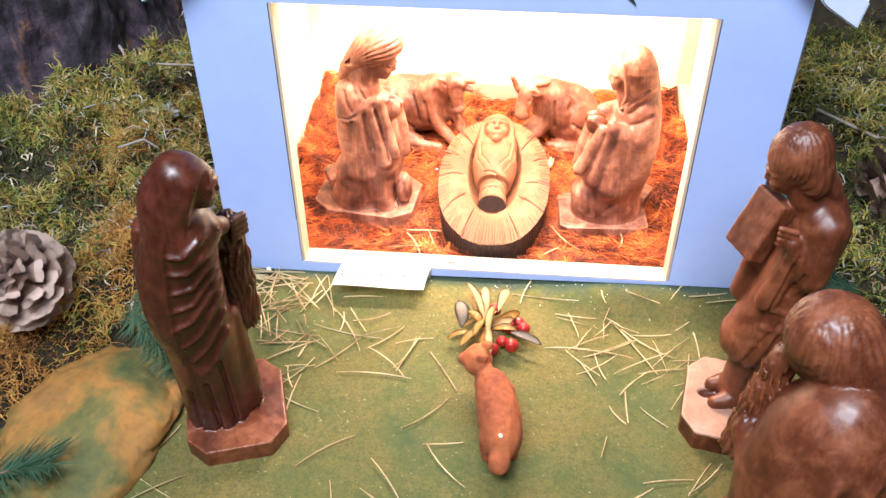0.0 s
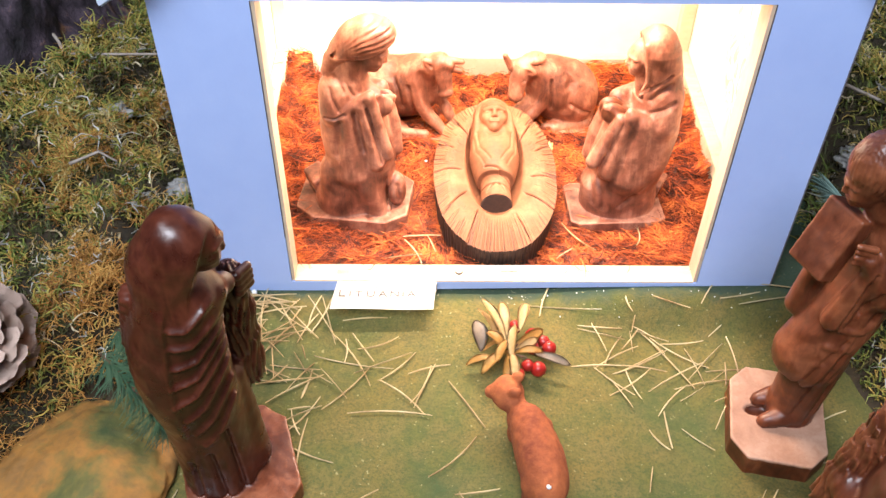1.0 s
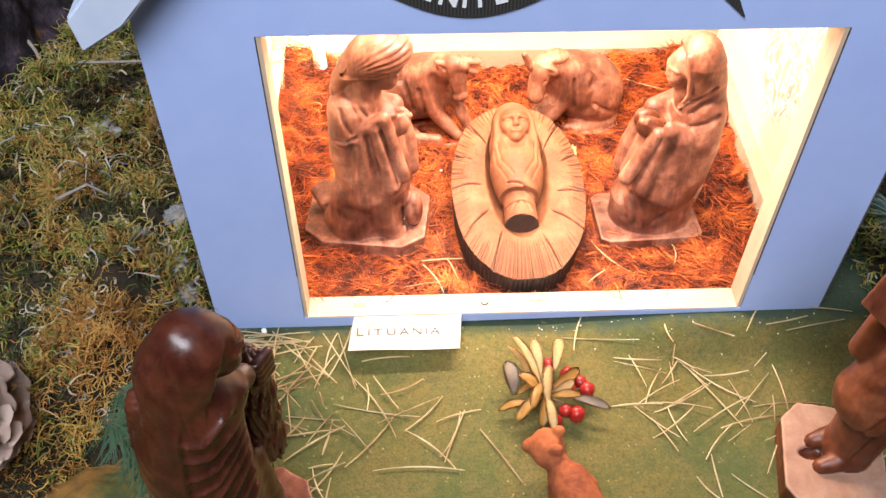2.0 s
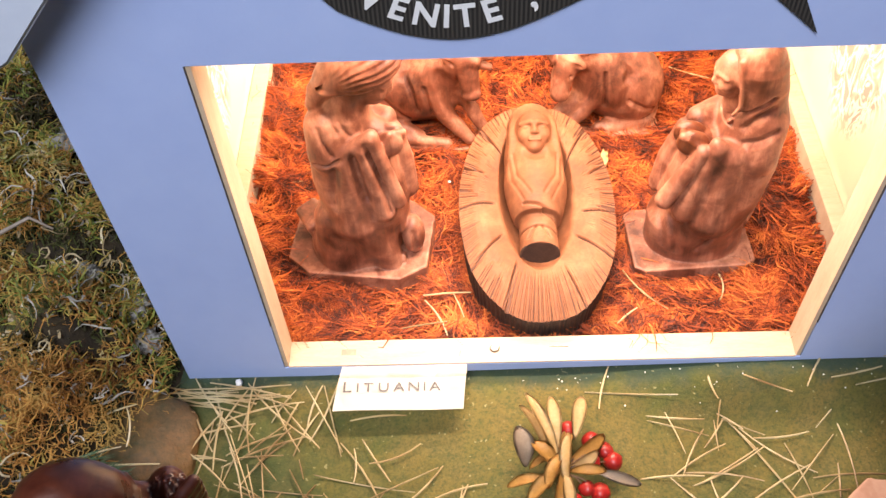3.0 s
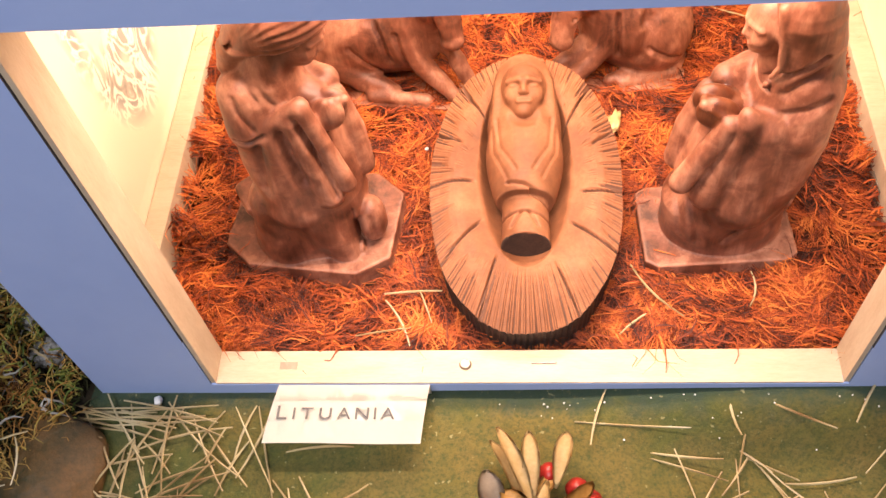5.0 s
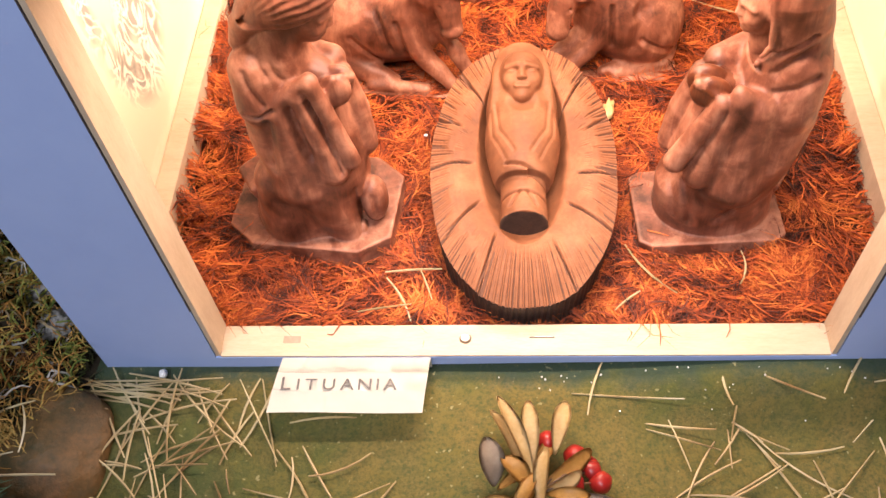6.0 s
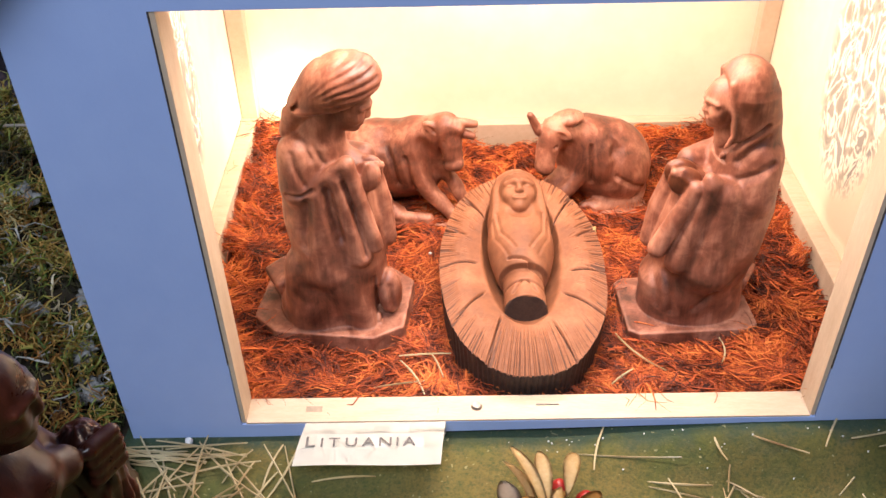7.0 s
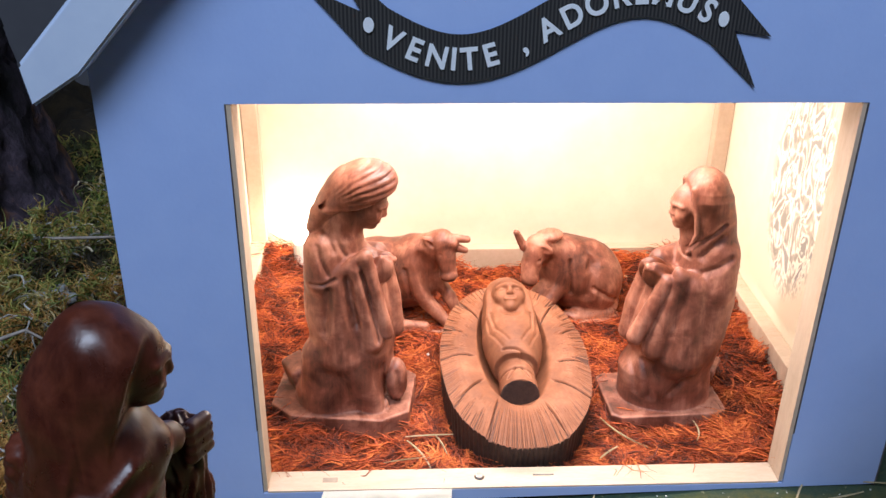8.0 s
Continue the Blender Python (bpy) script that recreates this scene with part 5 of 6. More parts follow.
def front_right(p):
    d = ball(p, (0.214, -0.300, 0.110), (0.0470, 0.0450, 0.100))
    d = join(d, ball(p, (0.212, -0.296, 0.030), (0.054, 0.052, 0.050)), 0.014)
    d = join(d, ball(p, (0.217, -0.288, 0.158), (0.0360, 0.0330, 0.034)), 0.010)
    d = join(d, limb(p, (0.212, -0.282, 0.182), (0.206, -0.276, 0.204), 0.0140, 0.0130), 0.005)
    # the cloak's broad folds
    d = engrave(p, d, [((0.196, -0.34, 0.168), (0.184, -0.34, 0.110), (0.172, -0.34, 0.040)), ((0.212, -0.34, 0.160), (0.206, -0.34, 0.100), (0.196, -0.34, 0.030)), ((0.232, -0.34, 0.160), (0.240, -0.34, 0.100), (0.244, -0.34, 0.040))], 0.0055, 0.0042, 1, -0.290)
    d = engrave(p, d, [((0.204, -0.34, 0.166), (0.194, -0.34, 0.105), (0.182, -0.34, 0.035)), ((0.222, -0.34, 0.164), (0.224, -0.34, 0.100), (0.222, -0.34, 0.035))], 0.0050, -0.0030, 1, -0.290)
    # a shaggy bundle held before the breast
    rough = rope(p, ((0.187, -0.262, 0.190), (0.180, -0.262, 0.150), (0.176, -0.262, 0.110)), 0.0085, 0.0110)
    rough = rough + 0.0012 * np.sin(14 * np.arctan2(p[:, 1] + 0.262, p[:, 0] - 0.180) + 2 * np.sin(p[:, 2] * 150)) + 0.0008 * np.sin(p[:, 2] * 310 + 5 * np.sin(p[:, 0] * 400))
    d = join(d, rough, 0.001)
    d = join(d, rope(p, ((0.192, -0.300, 0.160), (0.180, -0.290, 0.124), (0.176, -0.272, 0.134)), 0.0150, 0.0100), 0.006)
    d = join(d, ball(p, (0.2010, -0.270, 0.2110), (0.0200, 0.0195, 0.0250)), 0.003)
    hair = join(ball(p, (0.2050, -0.272, 0.2190), (0.0275, 0.0260, 0.0260), tilt=-14), ball(p, (0.2170, -0.282, 0.2030), (0.0205, 0.0205, 0.0240)), 0.010)
    hair = join(hair, rope(p, ((0.230, -0.286, 0.206), (0.244, -0.286, 0.184), (0.249, -0.286, 0.156)), 0.0115, 0.0065), 0.004)
    lane = 36 * np.arctan2(p[:, 1] + 0.268, p[:, 0] - 0.196)
    hair = hair + 0.0012 * np.clip(np.sin(lane + 1.3 * np.sin(p[:, 2] * 120)) - 0.2, 0, 1)
    d = join(d, hair, 0.0008)
    base = plate(p, (0.210, -0.298), (0.056, 0.056), -0.023, 0.0000, 0.76)
    return join(d, base, 0.003)


carved("standing_statue", standing_left, (-0.244, -0.244, -0.006), (-0.138, -0.124, 0.278), 0.0011, WOOD_DARK, "dark polished wooden standing statue with folded robe on a plinth", "statue", second=(WOOD_RED, lambda c: c[:, 2] < 0.0153))
carved("standing_statue", standing_right, (0.160, -0.178, -0.024), (0.272, -0.074, 0.262), 0.0011, WOOD_RED, "reddish carved wooden statue holding a thick book", "statue", second=(WOOD_PALE, lambda c: (c[:, 2] < -0.0010) & (c[:, 2] > -0.0035)))
carved("cloaked_statue", front_right, (0.138, -0.366, -0.024), (0.276, -0.230, 0.254), 0.0015, WOOD_RED, "reddish carved wooden statue with long hair and a broad cloak", "statue")


def bear_field(p):
    d = ball(p, (0.025, -0.193, 0.024), (0.0160, 0.030, 0.018), yaw=6)
    d = join(d, ball(p, (0.021, -0.176, 0.026), (0.0142, 0.022, 0.017), yaw=10), 0.010)
    d = join(d, ball(p, (0.018, -0.162, 0.027), (0.0140, 0.022, 0.017), yaw=14), 0.007)
    d = join(d, ball(p, (0.003, -0.130, 0.029), (0.0120, 0.0140, 0.0120)), 0.010)
    d = join(d, ball(p, (-0.007, -0.126, 0.025), (0.0065, 0.0055, 0.0055)), 0.003)
    for x, y in ((0.010, -0.124), (0.007, -0.138)):
        d = join(d, ball(p, (x, y, 0.040), (0.0048, 0.0038, 0.0046)), 0.0015)
    for x, y in ((0.010, -0.150), (0.028, -0.154), (0.017, -0.204), (0.033, -0.201)):
        d = join(d, limb(p, (x, y, 0.020), (x, y, 0.004), 0.0072, 0.0068), 0.006)
    d = join(d, ball(p, (0.025, -0.224, 0.020), (0.0085, 0.0100, 0.0085)), 0.005)
    return d


carved("toy_bear", bear_field, (-0.020, -0.244, -0.006), (0.052, -0.104, 0.052), 0.0012, BEAR, "small reddish brown flocked toy bear standing on the sheet", "toy bear", knife=0.0002)


# ---- sprig with berries and leaves ----
def blade(name, tip, root, width, mat, parent, bend=0.006, tilt=0.0):
    """A leaf with a raised midrib and some thickness, from its root to its tip."""
    a, b = Vector(root), Vector(tip)
    ax = (b - a)
    side = ax.cross(Vector((0, 0, 1))).normalized()
    side = (Matrix.Rotation(tilt, 4, ax.normalized()) @ side).normalized()
    up = side.cross(ax).normalized()
    bm = bmesh.new()
    n, rows_ = 9, []
    for i in range(n + 1):
        t = i / n
        w = width * (math.sin(math.pi * min(0.02 + t * 0.96, 1)) ** 0.65) * (0.55 + 0.45 * t)
        c = a + ax * t + up * bend * math.sin(math.pi * t)
        rows_.append([bm.verts.new(c + side * (s * w) + up * (abs(s) * 0.35 * w)) for s in (-1, -0.5, 0, 0.5, 1)])
    for i in range(n):
        for k in range(4):
            bm.faces.new((rows_[i][k], rows_[i][k + 1], rows_[i + 1][k + 1], rows_[i + 1][k]))
    bmesh.ops.solidify(bm, geom=bm.faces[:], thickness=0.0006)
    return part(name, bm, mat, parent, smooth=True)


def tube(name, pts, r, mat, parent, taper=0.6):
    bm = bmesh.new()
    rings = []
    for i, q in enumerate(pts):
        q = Vector(q)
        d = (Vector(pts[min(i + 1, len(pts) - 1)]) - Vector(pts[max(i - 1, 0)])).normalized()
        s = d.orthogonal().normalized()
        u = d.cross(s)
        rr = r * (1 - (1 - taper) * i / max(len(pts) - 1, 1))
        rings.append([bm.verts.new(q + rr * (s * math.cos(a) + u * math.sin(a))) for a in (0, 1.05, 2.09, 3.14, 4.19, 5.24)])
    for a, b in zip(rings, rings[1:]):
        for k in range(6):
            bm.faces.new((a[k], a[(k + 1) % 6], b[(k + 1) % 6], b[k]))
    bm.faces.new(rings[0][::-1])
    bm.faces.new(rings[-1])
    return part(name, bm, mat, parent, smooth=True)


sprig = thing("berry_sprig", (0.012, -0.075, 0), "dried sprig with red berries and pale yellow leaves on the sheet", "sprig")
SP = Vector((0.012, -0.075, 0))


def sp(x, y, z):
    return tuple(Vector((x, y, z)) - SP)


heart = (0.008, -0.080, 0.012)
for tip, root, w, m, tl in (((-0.012, -0.030, 0.022), (0.006, -0.072, 0.014), 0.0042, LEAF_PALE, 0.3), ((0.004, -0.031, 0.019), (0.006, -0.066, 0.014), 0.0046, LEAF_PALE, 0.0),
                            ((0.024, -0.030, 0.016), (0.017, -0.060, 0.016), 0.0046, LEAF_PALE, 0.0), ((-0.016, -0.034, 0.014), (0.000, -0.070, 0.010), 0.0045, LEAF_PALE, 0.6),
                            ((-0.014, -0.098, 0.010), (0.008, -0.078, 0.014), 0.0046, LEAF_BROWN, 0.2), ((0.003, -0.104, 0.010), (0.008, -0.078, 0.014), 0.0040, LEAF_BROWN, -0.3),
                            ((-0.018, -0.052, 0.020), (-0.014, -0.074, 0.008), 0.0066, LEAF_GREY, 0.2), ((0.056, -0.086, 0.006), (0.026, -0.078, 0.012), 0.0036, LEAF_GREY, 0.4),
                            ((0.036, -0.056, 0.014), (0.010, -0.076, 0.013), 0.0045, LEAF_BROWN, 0.5), ((-0.010, -0.062, 0.018), (0.004, -0.078, 0.012), 0.0058, LEAF_BROWN, 0.3),
                            ((-0.026, -0.086, 0.006), (0.000, -0.082, 0.010), 0.0035, LEAF_BROWN, 0.1), ((0.030, -0.070, 0.020), (0.012, -0.078, 0.014), 0.0040, LEAF_PALE, 0.7),
                            ((0.013, -0.058, 0.022), (0.010, -0.090, 0.014), 0.0040, LEAF_PALE, -0.4), ((-0.002, -0.092, 0.016), (0.010, -0.068, 0.016), 0.0044, LEAF_BROWN, 0.4), ((0.012, -0.108, 0.012), (0.010, -0.080, 0.016), 0.0038, LEAF_PALE, 0.1),
                            ((0.020, -0.048, 0.010), (0.004, -0.072, 0.010), 0.0040, LEAF_BROWN, -0.2), ((-0.012, -0.078, 0.014), (0.010, -0.070, 0.012), 0.0038, LEAF_BROWN, 0.5), ((0.034, -0.082, 0.018), (0.012, -0.080, 0.014), 0.0034, LEAF_BROWN, 0.2)):
    blade("leaf", sp(*tip), sp(*root), w * 1.3, m, sprig, 0.004, tl)
berry_at = ((0.014, -0.050, 0.010), (0.028, -0.058, 0.009), (0.036, -0.066, 0.011), (0.040, -0.072, 0.010), (0.026, -0.074, 0.013), (0.022, -0.090, 0.011), (0.030, -0.092, 0.009), (0.014, -0.097, 0.008), (0.035, -0.062, 0.006))
for i, c in enumerate(berry_at):
    tube("stem", [sp(*heart), sp(heart[0] * 0.5 + c[0] * 0.5, heart[1] * 0.5 + c[1] * 0.5, max(heart[2], c[2]) + 0.005), sp(*c)], 0.0007, TWIG, sprig)
    bm = bmesh.new()
    bmesh.ops.create_uvsphere(bm, u_segments=18, v_segments=12, radius=0.0056 + 0.0006 * math.sin(i * 2.3), matrix=Matrix.Translation(sp(*c)) @ pose(0, 0, 0, 40 * i, 25, 10 * i))
    for v in bm.verts:
        v.co += 0.00025 * Vector((math.sin(v.co.y * 900 + i), math.sin(v.co.z * 800), math.sin(v.co.x * 850 + i)))
    part("berry", bm, BERRY, sprig, smooth=True)


# ---- loose dry needles ----
def needle_mesh(length, bend, r=0.00075):
    bm = bmesh.new()
    rings = []
    for i in range(6):
        t = i / 5 - 0.5
        w = r * (1 - 0.5 * abs(t) * 1.6)
        c = Vector((t * length, bend * (0.25 - t * t) * 4, 0))
        rings.append([bm.verts.new(c + Vector((0, w * math.cos(a), w * 0.8 * math.sin(a)))) for a in (0.3, 1.87, 3.44, 5.0)])
    for a, b in zip(rings, rings[1:]):
        for k in range(4):
            bm.faces.new((a[k], a[(k + 1) % 4], b[(k + 1) % 4], b[k]))
    bm.faces.new(rings[0])
    bm.faces.new(rings[-1][::-1])
    bm.normal_update()
    me = bpy.data.meshes.new("needle")
    bm.to_mesh(me)
    bm.free()
    me.materials.append(NEEDLE_DRY)
    return me


rng = random.Random(11)
NEEDLES = [needle_mesh(l, b) for l, b in ((0.030, 0.0006), (0.038, 0.0015), (0.044, -0.0012), (0.052, 0.002), (0.022, 0.0004), (0.060, -0.003))]


def sheet_z(x, y):
    return -0.0016 + float(sheet_drop(x, y))


def lay_needle(x, y, ang, mm=None, z=0.0012, lean=0.0):
    me = rng.choice(NEEDLES)
    o = new("pine_needle", me)
    full = 2 * max(v.co.x for v in me.vertices)
    o.matrix_basis = pose(x, y, z, rng.choice((0, 90, 180)), lean, ang) @ Matrix.Diagonal((mm / 1000 / full if mm else rng.uniform(0.8, 1.1), 1, 1, 1))
    return tagged(o, "dry straw coloured pine needle lying loose", "needle", "loose needles")


WEST_NEEDLES = ((-0.208, -0.036, -68, 61), (-0.171, -0.024, 60, 28), (-0.158, -0.040, -49, 41), (-0.150, -0.025, 76, 32), (-0.138, -0.035, 106, 54), (-0.179, -0.065, 47, 44), (-0.122, -0.068, -88, 24), (-0.155, -0.070, -73, 14),
                (-0.108, -0.034, 5, 37), (-0.108, -0.064, -57, 35), (-0.096, -0.060, 22, 35), (-0.091, -0.081, 25, 50), (-0.080, -0.083, 45, 41), (-0.076, -0.113, -42, 48), (-0.061, -0.101, 67, 40), (-0.058, -0.103, 69, 45),
                (-0.026, -0.119, -58, 51), (-0.165, -0.098, 8, 49), (-0.158, -0.106, 33, 50), (-0.150, -0.108, 75, 16), (-0.152, -0.130, 29, 37), (-0.149, -0.129, 55, 39), (-0.154, -0.137, -69, 25))
EAST_NEEDLES = ((0.042, -0.014, -108, 37), (0.059, -0.019, -3, 61), (0.087, -0.033, -5, 38), (0.087, -0.040, -17, 42), (0.118, -0.023, -107, 42), (0.113, -0.013, -84, 26), (0.143, -0.013, -26, 44), (0.125, -0.034, -27, 44),
                (0.156, -0.043, 6, 37), (0.185, -0.002, -125, 46), (0.207, -0.010, 12, 36), (0.241, -0.002, -9, 38), (0.229, -0.014, 11, 50), (0.096, -0.064, 32, 51), (0.117, -0.065, 30, 50), (0.142, -0.063, -60, 63),
                (0.145, -0.079, 31, 58), (0.162, -0.067, -76, 39), (0.165, -0.087, 36, 52), (0.138, -0.102, 47, 41), (0.129, -0.130, -89, 34), (0.121, -0.139, -54, 22), (0.151, -0.138, -42, 29), (0.177, -0.110, 60, 45))
for i, row in enumerate(WEST_NEEDLES + EAST_NEEDLES):
    lay_needle(*row, z=sheet_z(row[0], row[1]) + 0.0018 + 0.0006 * (i % 4))
# a heap by the corner of the house, fanning out towards the front
for i in range(46):
    x = rng.gauss(-0.198, 0.022)
    y = rng.gauss(-0.045, 0.028)
    if y < -0.006:
        lay_needle(x, y, rng.choice((-60, 60, -40, 5, 75)) + rng.uniform(-22, 22), z=0.0012 + 0.00012 * i, lean=rng.uniform(-3, 3))
for i in range(16):
    lay_needle(-0.185 - rng.random() * 0.06, -0.012 - rng.random() * 0.012, rng.uniform(-18, 6), rng.uniform(36, 62), z=0.001 + 0.0003 * i)
# a few beside the statues and towards the front of the sheet
for x0, x1, y0, y1, n in ((-0.25, -0.22, -0.26, -0.14, 9), (0.10, 0.24, -0.27, -0.17, 12), (-0.06, 0.10, -0.30, -0.16, 7), (0.24, 0.30, -0.20, -0.03, 8), (-0.14, -0.05, -0.29, -0.2, 4), (0.05, 0.20, -0.10, -0.02, 22), (-0.19, -0.13, -0.17, -0.08, 12), (-0.13, -0.03, -0.13, -0.05, 6)):
    for i in range(n):
        x = rng.uniform(x0, x1)
        y = rng.uniform(y0, y1)
        lay_needle(x, y, rng.uniform(0, 180), z=sheet_z(x, y) + 0.0016 + 0.0004 * (i % 4))
for x, y, ang, mm in ((-0.285, -0.072, 20, 46), (-0.262, -0.078, 4, 50), (-0.292, -0.056, 8, 36), (-0.300, -0.048, -18, 30), (-0.276, -0.046, 32, 40), (-0.306, -0.066, -28, 28), (-0.298, -0.030, 12, 32), (-0.262, -0.052, -80, 26), (-0.312, -0.080, 60, 30)):
    lay_needle(x, y, ang, mm, z=0.026 - 0.10 * abs(x + 0.272) + 0.004, lean=4)
# a torn scrap of pale fibre on the bed
bm = bmesh.new()
bmesh.ops.create_icosphere(bm, subdivisions=3, radius=1)
for v in bm.verts:
    k = 1 + 0.7 * noise.noise(v.co * 1.9 + Vector((3, 5, 1))) + 0.4 * noise.noise(v.co * 5)
    v.co = Vector((v.co.x * 0.0040 * k, v.co.y * 0.0100 * k, v.co.z * 0.0034 * k))
scrap = part("fibre_scrap", bm, LEAF_PALE, smooth=True)
scrap.matrix_basis = pose(0.0615, 0.186, 0.0060, 0, 0, -18)
tagged(scrap, "torn pale scrap of husk lying on the fibre", "scrap")
# straws lying on the fibre inside the crib
for x, y, a, mm in ((0.078, 0.060, -52, 44), (0.063, 0.038, 40, 20), (-0.062, 0.060, 3, 34), (-0.078, 0.034, 9, 32), (-0.070, 0.040, -62, 34), (-0.165, 0.115, 32, 40), (-0.160, 0.085, 78, 22), (0.130, 0.060, 80, 24), (0.150, 0.285, -25, 46), (-0.054, 0.050, -70, 22), (0.170, 0.300, 15, 34), (-0.19, 0.17, 10, 30)):
    lay_needle(x, y, a, mm, z=0.0065)

# white crumbs on the sheet and in the crib
for i in range(34):
    bm = bmesh.new()
    r = rng.uniform(0.0003, 0.0007)
    bmesh.ops.create_icosphere(bm, subdivisions=1, radius=r)
    for v in bm.verts:
        v.co *= rng.uniform(0.7, 1.25)
    o = part("crumb", bm, CRUMB)
    x = rng.uniform(-0.02, 0.25)
    y = -0.003 - abs(rng.gauss(0, 0.013))
    o.location = (x, y, sheet_z(x, y) + r * 0.4)
    tagged(o, "tiny white crumb scattered on the green sheet", "crumb", "crumbs")
for x, y, z, r in ((-0.203, -0.007, 0.003, 0.0027), (-0.145, 0.086, 0.000, 0.0030), (0.196, -0.006, -0.018, 0.0018), (-0.060, 0.172, 0.002, 0.0012), (0.025, -0.214, 0.0395, 0.0016)):
    bm = bmesh.new()
    bmesh.ops.create_icosphere(bm, subdivisions=2, radius=r)
    for v in bm.verts:
        v.co *= 1 + 0.75 * noise.noise(v.co * 420 + Vector((x * 99, y * 99, 0)))
    o = part("crumb", bm, CRUMB, smooth=True)
    o.location = (x, y, z)
    tagged(o, "small white lump like a bit of plaster", "crumb")


# ---- moss banks on both sides of the house ----
def west_height(x, y):
    a = np.clip((-0.232 - x) / 0.10, 0, 1) * np.clip((y + 0.130 - 1.2 * (x + 0.30)) / 0.06, 0, 1)
    a = np.where(y > -0.005, np.clip((-0.238 - x) / 0.06, 0, 1), a)
    b = 0.055 + 0.022 * np.sin(x * 21 + 1) * np.sin(y * 17 + 2) + 0.006 * np.sin(x * 77 + y * 31) + 0.006 * np.sin(y * 71 - x * 45) + 0.009 * np.sin(x * 118 + 2 * np.sin(y * 63)) * np.sin(y * 131 + 2 * np.sin(x * 57))
    return a * a * (3 - 2 * a) * b - 0.004


def east_height(x, y):
    a = np.clip((x - 0.252 - 0.25 * np.clip(-y, 0, 0.4)) / 0.10, 0, 1)
    b = 0.072 + 0.020 * np.sin(x * 23 + 2) * np.sin(y * 15 + 1) + 0.006 * np.sin(x * 67 + y * 41) + 0.009 * np.sin(x * 118 + 2 * np.sin(y * 63)) * np.sin(y * 131 + 2 * np.sin(x * 57))
    return a * a * (3 - 2 * a) * b - 0.026


def bank(name, height, x0, x1, y0, y1, label):
    nx, ny = 90, 110
    mx, my = np.meshgrid(np.linspace(x0, x1, nx), np.linspace(y0, y1, ny), indexing="ij")
    v = np.stack([mx, my, height(mx, my)], -1).reshape(-1, 3)
    f = [(i * ny + j, (i + 1) * ny + j, (i + 1) * ny + j + 1, i * ny + j + 1) for i in range(nx - 1) for j in range(ny - 1)]
    return tagged(mesh_ob(name, v.tolist(), f, SOIL, smooth=True), label, "moss bank", kind="stuff")


bank("moss_bank", west_height, -0.85, -0.236, -0.30, 0.75, "dark soil bank beneath the tangled moss")
bank("moss_bank", east_height, 0.240, 0.85, -0.45, 0.75, "dark soil bank beneath the tangled moss")


def moss(name, height, x0, x1, y0, y1, n, mat, seed, length, width, lift, label, keep):
    r = np.random.default_rng(seed)
    x, y = r.uniform(x0, x1, n), r.uniform(y0, y1, n)
    z = height(x, y)
    ok = (z > (0.0 if x0 < 0 else -0.020)) & keep(x, y)
    x, y, z = x[ok], y[ok], z[ok]
    m = len(x)
    tuft = 0.019 * np.clip(np.sin(x * 95 + 2 * np.sin(y * 60)) * np.sin(y * 88 + 2 * np.sin(x * 50)), -0.5, 1) + 0.015 * np.sin(x * 41 + 2 * np.sin(y * 33)) * np.sin(y * 47 + 1)
    dense = r.random(m) < 0.78 + 45 * (tuft + 0.004)
    x, y, z, tuft = x[dense], y[dense], z[dense], tuft[dense]
    m = len(x)
    base = np.stack([x, y, z + tuft + r.uniform(-0.004, 0.008, m)], 1)
    return tagged(strands(name, base, r.uniform(0, 6.28, m), r.uniform(0.5, 1.4, m) * length, width, lift, 1.05, mat, seed + 1, 4, 0.36), label, "moss", kind="stuff")


def gold_zone(x, y):
    return 0.08 + np.exp(-(((x + 0.285) / 0.05) ** 2 + ((y + 0.06) / 0.06) ** 2)) + 1.0 * np.exp(-(((x + 0.38) / 0.07) ** 2 + ((y + 0.18) / 0.06) ** 2)) + 0.8 * np.exp(-(((x + 0.27) / 0.05) ** 2 + ((y - 0.19) / 0.06) ** 2)) + 0.5 * np.exp(-(((x + 0.36) / 0.05) ** 2 + ((y - 0.08) / 0.05) ** 2))


some = np.random.default_rng(77)
moss("moss", west_height, -0.62, -0.24, -0.28, 0.50, 46000, MOSS, 21, 0.0195, 0.00072, 0.9, "tangled green and brown moss beside the crib house", lambda x, y: some.random(len(x)) > gold_zone(x, y))
moss("golden_moss", west_height, -0.45, -0.24, -0.28, 0.30, 50000, MOSS_GOLD, 23, 0.0175, 0.00040, 0.9, "golden brown dried moss beside the crib house", lambda x, y: some.random(len(x)) < gold_zone(x, y))
moss("moss", east_height, 0.25, 0.56, -0.42, 0.45, 24000, MOSS, 25, 0.0195, 0.00072, 0.9, "tangled green and brown moss beside the crib house", lambda x, y: x > 0)
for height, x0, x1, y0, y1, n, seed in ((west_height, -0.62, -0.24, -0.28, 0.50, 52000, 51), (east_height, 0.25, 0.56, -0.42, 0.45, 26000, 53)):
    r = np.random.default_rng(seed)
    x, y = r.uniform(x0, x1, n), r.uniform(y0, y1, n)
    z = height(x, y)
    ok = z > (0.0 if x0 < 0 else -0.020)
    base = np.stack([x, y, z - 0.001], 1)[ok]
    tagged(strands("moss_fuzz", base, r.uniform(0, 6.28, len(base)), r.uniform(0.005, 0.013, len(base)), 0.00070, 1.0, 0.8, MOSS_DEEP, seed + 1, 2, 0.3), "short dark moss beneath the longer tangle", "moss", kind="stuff")
